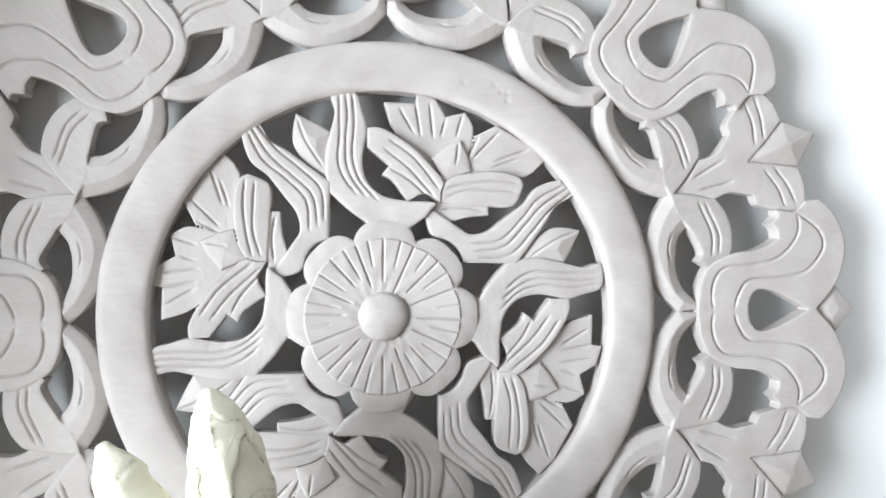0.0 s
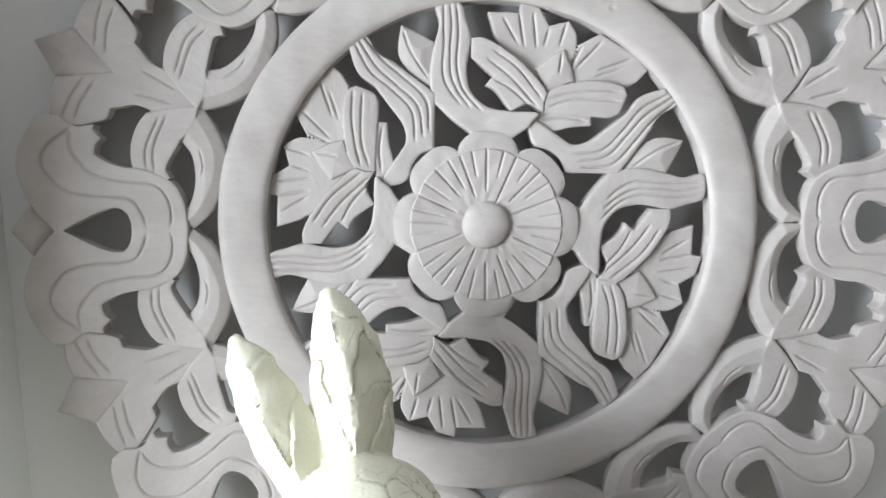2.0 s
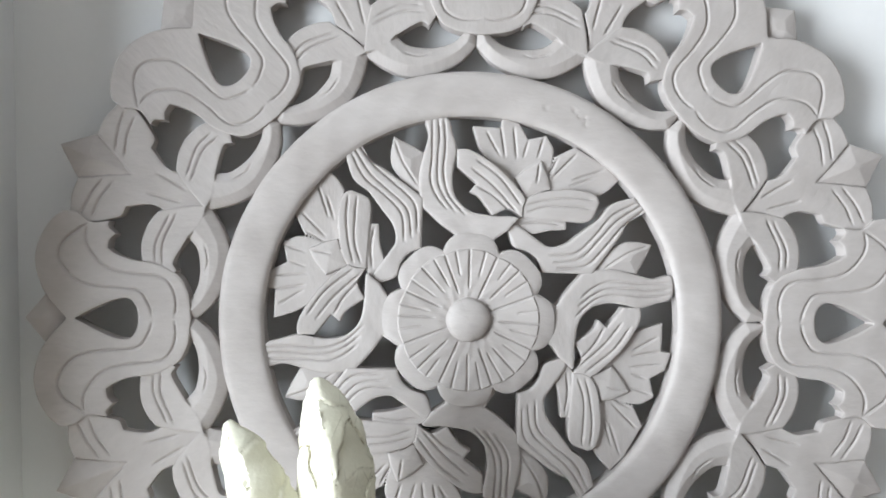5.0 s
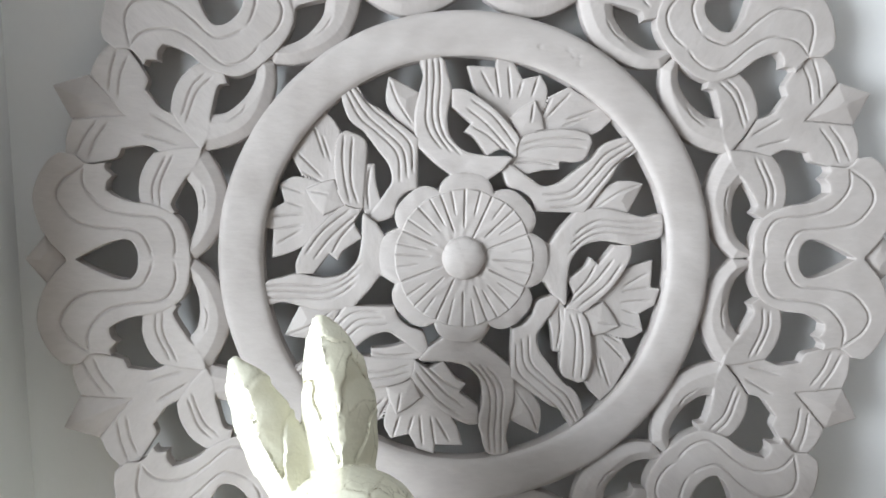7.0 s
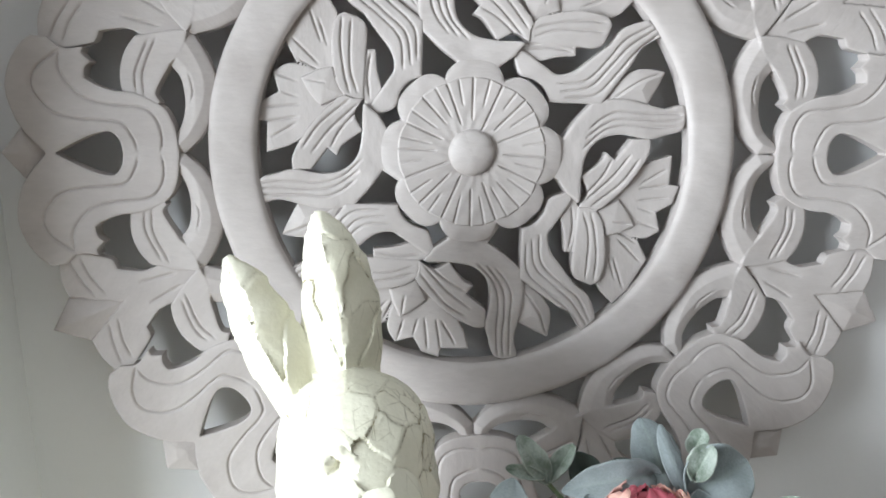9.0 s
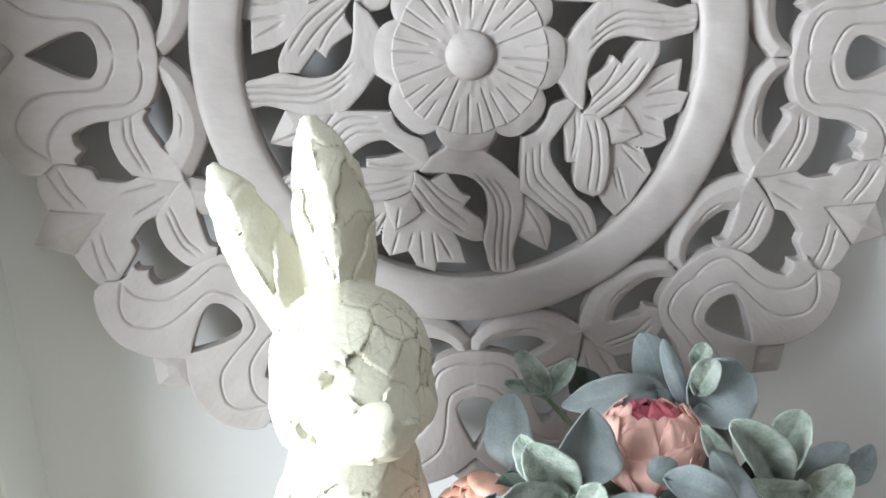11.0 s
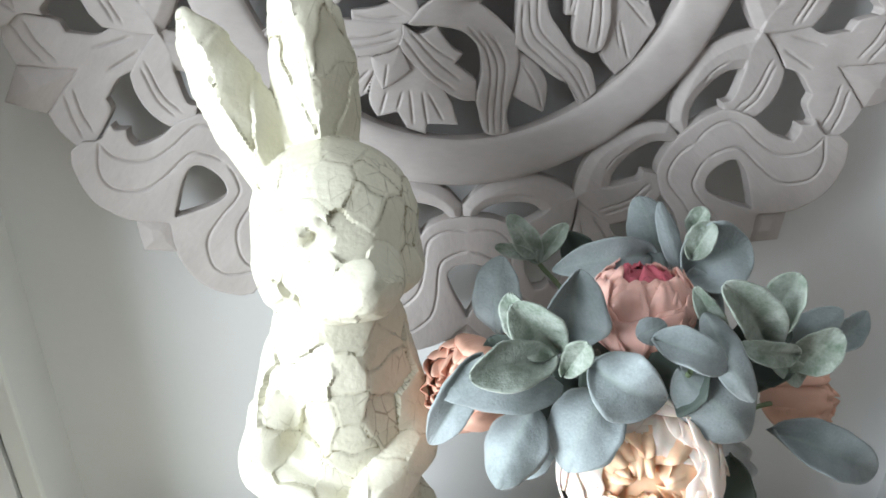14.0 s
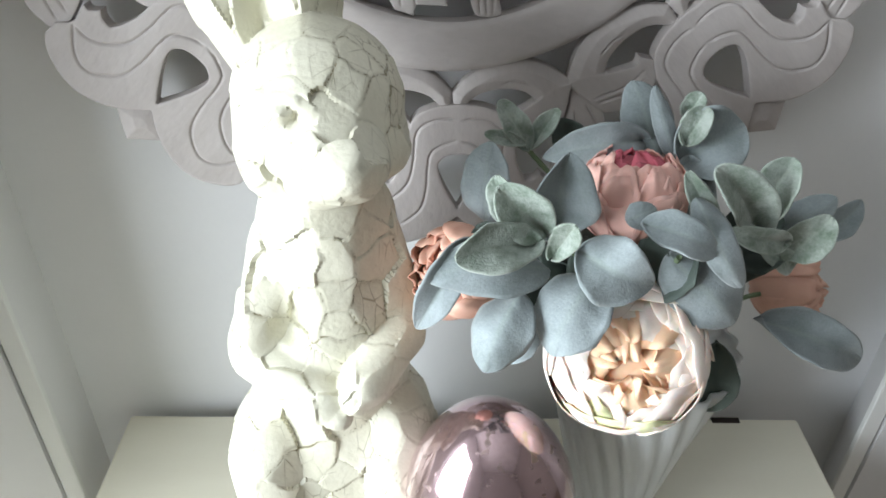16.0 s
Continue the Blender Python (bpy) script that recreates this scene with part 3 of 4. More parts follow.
def statue_form(P):
    # haunches, belly and chest
    d = ellipsoid(P, (-0.084, -0.108, 0.795), (0.067, 0.054, 0.085))
    d = blend(d, ellipsoid(P, (-0.086, -0.108, 0.715), (0.068, 0.058, 0.07)), 0.02)
    d = blend(d, limb(P, (-0.0825, -0.110, 0.885), (-0.081, -0.109, 0.998), 0.0455, 0.0335), 0.02)
    for sx in (-1, 1):
        d = blend(d, ellipsoid(P, (-0.084 + 0.041 * sx, -0.130, 0.795), (0.030, 0.042, 0.062)), 0.008)
        d = blend(d, ellipsoid(P, (-0.086 + 0.036 * sx, -0.165, 0.698), (0.024, 0.045, 0.024)), 0.008)
    # arms: down along the sides, then bent over the belly, paw to paw
    d = blend(d, limb(P, (-0.1090, -0.118, 0.985), (-0.1255, -0.134, 0.909), 0.0090, 0.0150), 0.006)
    d = blend(d, limb(P, (-0.0530, -0.110, 0.985), (-0.0400, -0.118, 0.915), 0.0095, 0.0165), 0.012)
    d = carve_out(d, limb(P, (-0.1060, -0.143, 0.982), (-0.1030, -0.145, 0.925), 0.0020, 0.0120), 0.002)
    d = blend(d, limb(P, (-0.1240, -0.134, 0.900), (-0.0860, -0.159, 0.884), 0.0175, 0.0150), 0.003)
    d = blend(d, limb(P, (-0.0860, -0.159, 0.884), (-0.0770, -0.166, 0.878), 0.0140, 0.0095), 0.002)
    d = blend(d, limb(P, (-0.0410, -0.128, 0.908), (-0.0610, -0.160, 0.896), 0.0170, 0.0140), 0.003)
    d = blend(d, limb(P, (-0.0610, -0.160, 0.896), (-0.0660, -0.168, 0.891), 0.0130, 0.0085), 0.002)
    # the cuts between the legs, and beside the haunch
    d = carve_out(d, limb(P, (-0.1165, -0.176, 0.842), (-0.1120, -0.180, 0.780), 0.0040, 0.0085), 0.003)
    d = carve_out(d, limb(P, (-0.0800, -0.176, 0.800), (-0.0800, -0.190, 0.700), 0.0040, 0.0090), 0.004)
    # head, turned a little, with cheeks, brow and muzzle
    d = blend(d, ellipsoid(P, (-0.0790, -0.108, 1.0470), (0.0440, 0.0430, 0.0440)), 0.006)
    d = blend(d, ellipsoid(P, (-0.0670, -0.148, 1.0340), (0.0235, 0.0240, 0.0195)), 0.008)
    d = blend(d, ellipsoid(P, (-0.0620, -0.161, 1.0400), (0.0115, 0.0130, 0.0120)), 0.005)
    d = blend(d, ellipsoid(P, (-0.1020, -0.120, 1.0250), (0.0200, 0.0250, 0.0210)), 0.008)
    d = blend(d, ellipsoid(P, (-0.0505, -0.116, 1.0290), (0.0180, 0.0230, 0.0200)), 0.005)
    d = blend(d, ellipsoid(P, (-0.0760, -0.139, 1.0180), (0.0190, 0.0150, 0.0110)), 0.005)
    # mouth under the nose, chin line
    d = carve_out(d, limb(P, (-0.0860, -0.1680, 1.0220), (-0.0570, -0.1760, 1.0250), 0.0040, 0.0060), 0.002)
    # the eye: an almond hollow with a lid over a rounded ball
    ex, ey, ez = -0.0935, -0.1455, 1.0590
    d = blend(d, limb(P, (ex - 0.013, ey + 0.006, ez + 0.0075), (ex + 0.008, ey + 0.0005, ez + 0.0072), 0.0026, 0.0030), 0.003)
    d = carve_out(d, ellipsoid(P, (ex, ey - 0.004, ez), (0.0120, 0.0075, 0.0058), 14), 0.0015)
    d = np.minimum(d, ellipsoid(P, (ex - 0.0005, ey + 0.0022, ez), (0.0080, 0.0060, 0.0052)))
    # ears: two broad leaf shapes that meet low down in a cleft
    for chain in ((((-0.0865, -0.084, 1.070), 0.0205), ((-0.0870, -0.083, 1.100), 0.0215), ((-0.0880, -0.082, 1.122), 0.0210), ((-0.0910, -0.081, 1.145), 0.0175), ((-0.0945, -0.080, 1.160), 0.0125), ((-0.0985, -0.080, 1.1735), 0.0050)),
                  (((-0.1110, -0.084, 1.064), 0.0175), ((-0.1235, -0.083, 1.092), 0.0190), ((-0.1335, -0.082, 1.114), 0.0170), ((-0.1420, -0.081, 1.134), 0.0125), ((-0.1500, -0.081, 1.1490), 0.0045))):
        ear = None
        for (a, ra), (b, rb) in zip(chain[:-1], chain[1:]):
            one = ridged(P, a, b, ra, rb)
            ear = one if ear is None else blend(ear, one, 0.006)
        d = blend(d, ear, 0.003)
    return np.maximum(d, 0.6805 - P[:, 2])


def net(form, lo, hi, step):
    """A quad skin of the form, by naive surface nets."""
    n = np.ceil((np.array(hi) - np.array(lo)) / step).astype(int) + 1
    ax = [lo[i] + step * np.arange(n[i]) for i in range(3)]
    G = np.stack(np.meshgrid(*ax, indexing="ij"), -1).reshape(-1, 3)
    V = np.concatenate([form(G[i:i + 400000]) for i in range(0, len(G), 400000)]).reshape(n)
    S = V < 0
    corner = [(i, j, k) for i in (0, 1) for j in (0, 1) for k in (0, 1)]
    cut = lambda A, c: A[c[0]:n[0] - 1 + c[0], c[1]:n[1] - 1 + c[1], c[2]:n[2] - 1 + c[2]]
    total, count = np.zeros((*(n - 1), 3)), np.zeros(n - 1)
    for a in corner:
        for axis in range(3):
            if a[axis] == 0:
                b = list(a)
                b[axis] = 1
                va, vb = cut(V, a), cut(V, b)
                x = (va < 0) != (vb < 0)
                t = np.where(x, va / np.where(x, va - vb, 1), 0)
                for i in range(3):
                    total[..., i] += np.where(x, a[i] + (t if i == axis else 0), 0)
                count += x
    on = count > 0
    ids = np.full(n - 1, -1)
    ids[on] = np.arange(on.sum())
    base = np.argwhere(on)
    verts = np.array(lo) + step * (base + total[on] / count[on][:, None])
    quads = []
    for axis in range(3):
        u, v = (axis + 1) % 3, (axis + 2) % 3
        A = np.take(S, range(0, n[axis] - 1), axis)
        B = np.take(S, range(1, n[axis]), axis)
        for way, hit in ((0, A & ~B), (1, ~A & B)):
            p = np.argwhere(hit)
            p = p[(p[:, u] > 0) & (p[:, v] > 0) & (p[:, u] < n[u] - 1) & (p[:, v] < n[v] - 1)]
            du, dv = np.eye(3, dtype=int)[u], np.eye(3, dtype=int)[v]
            q = [ids[tuple((p + o).T)] for o in (-du - dv, -dv, 0 * du, -du)]
            quads.append(np.stack(q if way == 0 else q[::-1], 1))
    return verts, np.vstack(quads)


def finer(verts, quads):
    """Each quad into four."""
    e = np.concatenate([quads[:, [0, 1]], quads[:, [1, 2]], quads[:, [2, 3]], quads[:, [3, 0]]])
    key = np.sort(e, 1)
    uniq, inv = np.unique(key[:, 0].astype(np.int64) * len(verts) + key[:, 1], return_inverse=True)
    a, b = uniq // len(verts), uniq % len(verts)
    mids = (verts[a] + verts[b]) / 2
    cent = verts[quads].mean(1)
    m = (len(verts) + inv).reshape(4, -1)
    c = len(verts) + len(mids) + np.arange(len(quads))
    out = [np.stack([quads[:, i], m[i], c, m[i - 1]], 1) for i in range(4)]
    return np.vstack([verts, mids, cent]), np.vstack(out)


def normals_of(form, P, e=0.0008):
    g = np.stack([form(P + d) - form(P - d) for d in np.eye(3) * e], 1)
    return g / (np.linalg.norm(g, axis=1)[:, None] + 1e-12)


def build_statue():
    verts, quads = net(statue_form, (-0.185, -0.225, 0.676), (0.005, -0.035, 1.195), 0.0023)
    verts, quads = finer(verts, quads)
    rng = np.random.RandomState(5)
    # facet centres, kept apart from one another
    pick, seeds = verts[rng.permutation(len(verts))[:9000]], []
    for p in pick:
        gap = 0.0200 if p[2] > 1.085 else 0.0175 if p[2] > 1.0 else 0.0215
        if not seeds or (np.linalg.norm(np.array(seeds) - p, axis=1) > gap * rng.uniform(0.65, 1.4)).all():
            seeds.append(p)
    seeds = np.array(seeds)
    facing = normals_of(statue_form, seeds)
    struck = facing + rng.normal(0, 0.11, facing.shape) * np.where(seeds[:, 2] > 1.075, 0.45, 1.0)[:, None]     # no two chisel cuts lie quite alike
    struck /= np.linalg.norm(struck, axis=1)[:, None]
    shade = rng.rand(len(seeds)) ** 2 * 0.8
    tone = np.zeros(len(verts))
    vn = normals_of(statue_form, verts)
    seam = np.zeros(len(verts))
    # the chisel ran up and down: facets are taller than wide, most of all on the ears
    tall = lambda z: np.stack([np.ones_like(z), np.ones_like(z), np.where(z > 1.085, 0.36, 0.9)], 1)
    moved = verts.copy()
    wob = np.array([noise.noise_vector(Vector(p) * 90) for p in verts]) * 0.0030
    for i in range(0, len(verts), 20000):
        v, nv = verts[i:i + 20000] + wob[i:i + 20000], vn[i:i + 20000]
        d = np.linalg.norm((v[:, None] - seeds[None]) * tall(v[:, 2])[:, None], axis=2) + 0.03 * (1 - nv @ facing.T)
        two = np.argpartition(d, 1, axis=1)[:, :2]
        rows = np.arange(len(v))
        da, db = d[rows, two[:, 0]], d[rows, two[:, 1]]
        first = np.where(da < db, two[:, 0], two[:, 1])
        sa, sb = seeds[two[:, 0]], seeds[two[:, 1]]
        k2 = tall(v[:, 2]) ** 2
        slope = np.linalg.norm((v - sa) * k2 / (da[:, None] + 1e-6) - (v - sb) * k2 / (db[:, None] + 1e-6), axis=1)
        gap = np.abs(da - db) / np.maximum(slope, 0.25)
        n = struck[first]
        tone[i:i + 20000] = shade[first]
        off = ((verts[i:i + 20000] - seeds[first]) * n).sum(1)
        thin = (np.abs(verts[i:i + 20000, 2] - 0.9) < 0.03) & (verts[i:i + 20000, 1] < -0.118)
        off = 0.0034 * np.tanh(off / 0.0034) * np.where(thin, 0.5, 1.0)
        moved[i:i + 20000] -= n * (np.where(verts[i:i + 20000, 2] > 1.075, 0.5, 0.72) * off)[:, None]
        moved[i:i + 20000] -= nv * (0.0004 * np.exp(-(gap / 0.0009) ** 2))[:, None]
        seam[i:i + 20000] = np.clip(gap / 0.0030, 0, 1)
    eye = np.linalg.norm((verts - np.array((-0.0935, -0.1470, 1.0590))) / np.array((1.6, 1, 1)), axis=1) < 0.0115
    moved[eye] = verts[eye]
    moved[:, 2] = np.maximum(moved[:, 2], 0.6802)
    me = mesh_of("rabbit_statue", moved, quads, STATUE)
    at = me.attributes.new("seam", "FLOAT", "POINT")
    at.data.foreach_set("value", seam.astype(np.float32))
    at = me.attributes.new("tone", "FLOAT", "POINT")
    at.data.foreach_set("value", tone.astype(np.float32))
    me.shade_smooth()
    me.set_sharp_from_angle(angle=radians(30))
    return tagged(new("rabbit_statue", me), "cream crackle-painted carved wooden rabbit statue standing on the box", "statue")


build_statue()


# ---- thin curved sheets: leaves and petals ----
def sheet(name, grid, thick, mat):
    """A curved sheet with two faces and a rim, from a grid of points."""
    g = np.array(grid)
    n, m = g.shape[:2]
    du, dv = np.gradient(g, axis=0), np.gradient(g, axis=1)
    nn = np.cross(du, dv)
    nn /= np.linalg.norm(nn, axis=2)[..., None] + 1e-12
    verts = np.vstack([(g + nn * thick / 2).reshape(-1, 3), (g - nn * thick / 2).reshape(-1, 3)])
    k, faces = n * m, []
    for i in range(n - 1):
        for j in range(m - 1):
            a, b, c, d = i * m + j, (i + 1) * m + j, (i + 1) * m + j + 1, i * m + j + 1
            faces.append((a, b, c, d))
            faces.append((d + k, c + k, b + k, a + k))
    rim = [i * m for i in range(n)] + [(n - 1) * m + j for j in range(1, m)] + [i * m + m - 1 for i in range(n - 2, -1, -1)] + [j for j in range(m - 2, 0, -1)]
    for i, a in enumerate(rim):
        b = rim[(i + 1) % len(rim)]
        faces.append((b, a, a + k, b + k))
    return mesh_of(name, verts, faces, mat, True)


def leaf(base, tip, width, mat, parent, bend, cup, twist, rng, facing=(-0.25, -0.75, 0.6)):
    """A leaf from base to tip: arched, folded along its midrib, with a drooping pointed tip, a wavy rim and side veins."""
    b, t = np.array(base), np.array(tip)
    ax = t - b
    ln = np.linalg.norm(ax)
    ax = ax / ln
    f = np.array(facing) + rng.uniform(-0.25, 0.25, 3)
    side = np.cross(ax, f)
    side /= np.linalg.norm(side)
    up = np.cross(side, ax)
    ph = rng.uniform(0, 6.3, 4)
    smooth_leaf = mat is LEAF
    p, q = (0.62, 0.70) if smooth_leaf else (0.60, 0.50)
    top = (p / (p + q)) ** p * (q / (p + q)) ** q
    droop = rng.uniform(0.04, 0.16) if smooth_leaf else rng.uniform(0.0, 0.06)
    hook = rng.uniform(-0.12, 0.12)
    NU, NV = 25, 15
    grid = []
    for i in range(NU):
        u = 0.5 - 0.5 * math.cos(math.pi * i / (NU - 1))
        w = width * 0.52 * max(0.0, u) ** p * max(0.0, 1 - u) ** q / top + 0.0005
        a = twist * (u - 0.3)
        sd = side * math.cos(a) + up * math.sin(a)
        nr = up * math.cos(a) - side * math.sin(a)
        row = []
        for j in range(NV):
            v = 2 * j / (NV - 1) - 1
            edge = abs(v) ** 1.25
            lean = 1 + 0.35 * math.sin(ph[3]) * v          # one half folds more than the other
            h = (cup * lean * width * (edge - 0.30) + 0.08 * width * math.sin(6.5 * u + ph[0] + 2 * v) * edge + 0.03 * width * math.sin(13 * u + ph[1]) * v * abs(v)) * (1 - u ** 6)
            h -= 0.0009 * math.exp(-(v / 0.10) ** 2) * (1 - u)
            h += 0.00045 * math.sin(30 * (u - 0.30 * abs(v))) * (1 - abs(v)) * min(1, 4 * abs(v))
            c = b + ax * ln * u + up * (bend * ln * 4 * u * (1 - u) - 0.35 * abs(bend) * ln * u * u - droop * ln * u ** 3) + side * (hook * ln * u * u * (1 - u) * 2)
            row.append(c + sd * (w * v * (1 + 0.04 * math.sin(9 * u + ph[2]) + 0.02 * math.sin(23 * u + ph[1]))) + nr * h)
        grid.append(row)
    me = sheet("leaf", grid, 0.0009, mat)
    us = 0.5 - 0.5 * np.cos(np.pi * np.arange(NU) / (NU - 1))
    vs = np.abs(2 * np.arange(NV) / (NV - 1) - 1)
    rim = np.maximum(vs[None] ** 12 + 0 * us[:, None], 0.5 * us[:, None] ** 30)
    veins = 0.35 * np.clip(np.sin(30 * (us[:, None] - 0.30 * vs[None])) - 0.55, 0, 1) / 0.45 * (1 - vs[None])
    rib = np.maximum(np.exp(-(vs[None] / 0.09) ** 2) * (1 - 0.7 * us[:, None]), veins)
    for key, values in (("rim", rim), ("rib", rib)):
        at = me.attributes.new(key, "FLOAT", "POINT")
        at.data.foreach_set("value", np.tile(values.ravel(), 2).astype(np.float32))
    return part_mesh("leaf", me, parent, {LEAF: "smooth grey-green leaf", FUZZY: "frosted fuzzy green leaf"}.get(mat, "dark green leaf, darkened to stand for shade in the bouquet"))


bouquet = thing("flower_bouquet", pose(0, 0, 0), "artificial bouquet of pink and blush peonies with grey-green leaves", "bouquet")
LEAVES_TOP = [
    ("S", (0.012, -0.104, 0.969), (0.012, -0.101, 1.017), 0.026, 0.05),
    ("S", (0.046, -0.138, 0.986), (0.046, -0.146, 1.033), 0.034, 0.08),
    ("S", (0.112, -0.092, 1.003), (0.097, -0.07, 1.042), 0.026, -0.08),
    ("S", (0.106, -0.082, 1.010), (0.048, -0.097, 1.008), 0.021, 0.2),
    ("S", (0.118, -0.102, 1.005), (0.158, -0.096, 1.026), 0.036, 0.12),
    ("F", (0.122, -0.101, 1.017), (0.132, -0.1, 1.038), 0.014, 0.1),
    ("F", (0.128, -0.081, 1.023), (0.135, -0.08, 1.038), 0.011, 0.1),
    ("S", (0.13, -0.114, 0.968), (0.123, -0.107, 1.012), 0.025, -0.05),
    ("S", (0.119, -0.097, 1.004), (0.106, -0.085, 1.044), 0.010, 0.1),
    ("F", (0.04, -0.072, 1.000), (0.021, -0.066, 1.028), 0.014, 0.08),
    ("F", (0.041, -0.072, 1.000), (0.055, -0.071, 1.025), 0.010, 0.08),
    ("F", (0.037, -0.072, 1.003), (0.013, -0.072, 1.011), 0.007, 0.1),
]
LEAVES_SIDE = [
    ("F", (0.156, -0.143, 0.986), (0.119, -0.156, 1.032), 0.021, 0.06),
    ("F", (0.156, -0.138, 0.994), (0.166, -0.141, 1.027), 0.019, 0.06),
    ("F", (0.129, -0.143, 0.992), (0.109, -0.146, 1.024), 0.010, 0.1),
    ("S", (0.181, -0.114, 0.969), (0.208, -0.123, 0.991), 0.018, 0.1),
    ("S", (0.214, -0.105, 0.953), (0.238, -0.104, 0.978), 0.016, 0.15),
    ("F", (0.182, -0.135, 0.961), (0.194, -0.143, 0.993), 0.020, 0.05),
    ("F", (0.173, -0.144, 0.979), (0.135, -0.158, 0.996), 0.012, 0.12),
    ("F", (0.164, -0.134, 0.968), (0.19, -0.135, 0.953), 0.012, 0.15),
    ("S", (0.113, -0.150, 1.011), (0.136, -0.180, 0.975), 0.016, 0.22),
    ("D", (0.149, -0.146, 0.908), (0.15, -0.161, 0.862), 0.024, 0.1),
    ("S", (0.18, -0.128, 0.910), (0.256, -0.14, 0.881), 0.028, 0.10),
]
LEAVES_FRONT = [
    ("S", (0.049, -0.172, 0.996), (0.085, -0.189, 0.985), 0.030, 0.26),
    ("S", (0.081, -0.166, 1.007), (0.120, -0.178, 0.998), 0.018, 0.18),
    ("S", (0.103, -0.158, 0.981), (0.142, -0.176, 0.944), 0.034, 0.08),
    ("S", (0.061, -0.166, 0.975), (0.038, -0.192, 0.945), 0.036, 0.08),
    ("S", (0.037, -0.168, 0.981), (-0.024, -0.183, 0.992), 0.027, 0.14),
    ("S", (-0.004, -0.162, 0.998), (-0.032, -0.181, 0.953), 0.017, 0.2),
    ("S", (0.024, -0.169, 0.967), (0.001, -0.192, 0.935), 0.028, 0.08),
    ("S", (0.033, -0.159, 0.953), (0.016, -0.172, 0.92), 0.024, 0.06),
    ("F", (0.027, -0.177, 1.004), (-0.013, -0.198, 1.012), 0.020, 0.08),
    ("F", (0.033, -0.172, 1.006), (0.007, -0.18, 1.036), 0.021, 0.06),
    ("F", (0.016, -0.162, 1.008), (0.007, -0.166, 1.034), 0.013, 0.08),
    ("F", (0.034, -0.183, 1.000), (0.041, -0.191, 1.022), 0.012, -0.1),
    ("S", (0.075, -0.162, 1.006), (0.089, -0.162, 1.013), 0.012, 0.1),
]
# filler leaves added inside, their dark colour painting the shaded gaps
LEAVES_GAP_SHADE = [
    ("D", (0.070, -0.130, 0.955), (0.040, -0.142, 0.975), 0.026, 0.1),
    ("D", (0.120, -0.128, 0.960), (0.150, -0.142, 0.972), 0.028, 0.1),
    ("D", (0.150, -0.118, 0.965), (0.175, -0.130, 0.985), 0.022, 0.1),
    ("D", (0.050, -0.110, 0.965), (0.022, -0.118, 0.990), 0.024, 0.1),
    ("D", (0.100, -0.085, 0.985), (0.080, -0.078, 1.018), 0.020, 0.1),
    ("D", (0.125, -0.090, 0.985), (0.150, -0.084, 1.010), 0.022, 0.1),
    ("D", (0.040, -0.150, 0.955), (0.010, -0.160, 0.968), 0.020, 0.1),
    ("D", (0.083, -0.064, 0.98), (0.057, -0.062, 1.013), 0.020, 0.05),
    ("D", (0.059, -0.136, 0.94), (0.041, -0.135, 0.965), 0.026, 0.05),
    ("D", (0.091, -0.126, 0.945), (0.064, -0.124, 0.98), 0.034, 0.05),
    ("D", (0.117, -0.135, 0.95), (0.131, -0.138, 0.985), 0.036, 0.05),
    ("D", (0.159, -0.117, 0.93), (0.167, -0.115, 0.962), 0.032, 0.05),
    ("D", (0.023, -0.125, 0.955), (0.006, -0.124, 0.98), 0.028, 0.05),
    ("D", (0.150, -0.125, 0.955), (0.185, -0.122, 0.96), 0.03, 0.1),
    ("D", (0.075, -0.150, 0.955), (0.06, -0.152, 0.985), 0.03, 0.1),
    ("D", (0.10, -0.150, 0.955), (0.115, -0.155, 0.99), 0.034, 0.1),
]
leaf_rng = np.random.RandomState(11)
for rows in (LEAVES_TOP, LEAVES_SIDE, LEAVES_FRONT, LEAVES_GAP_SHADE):
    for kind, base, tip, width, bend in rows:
        mat = {"S": LEAF, "F": FUZZY, "D": SHADE_DARK_LEAF}[kind]
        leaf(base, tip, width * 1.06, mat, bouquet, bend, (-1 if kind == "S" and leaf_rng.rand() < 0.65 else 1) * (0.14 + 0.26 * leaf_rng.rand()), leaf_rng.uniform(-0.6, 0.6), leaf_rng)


def stem(points, radius, parent):
    """A round stem through the points."""
    cu = np.array(points)
    line = rounded(cu, np.zeros(len(cu), bool), False, 6)
    verts, faces = [], []
    for i, p in enumerate(line):
        d = line[min(i + 1, len(line) - 1)] - line[max(i - 1, 0)]
        d /= np.linalg.norm(d)
        s = np.cross(d, (0.3, 1, 0.1))
        s /= np.linalg.norm(s)
        t = np.cross(d, s)
        verts += [p + radius * (s * math.cos(a) + t * math.sin(a)) for a in np.linspace(0, 2 * math.pi, 9)[:-1]]
    for i in range(len(line) - 1):
        faces += [(i * 8 + j, i * 8 + (j + 1) % 8, i * 8 + 8 + (j + 1) % 8, i * 8 + 8 + j) for j in range(8)]
    faces += [tuple(range(8)), tuple(range(len(verts) - 1, len(verts) - 9, -1))]
    return part_mesh("stem", mesh_of("stem", verts, faces, STEM, True), parent)


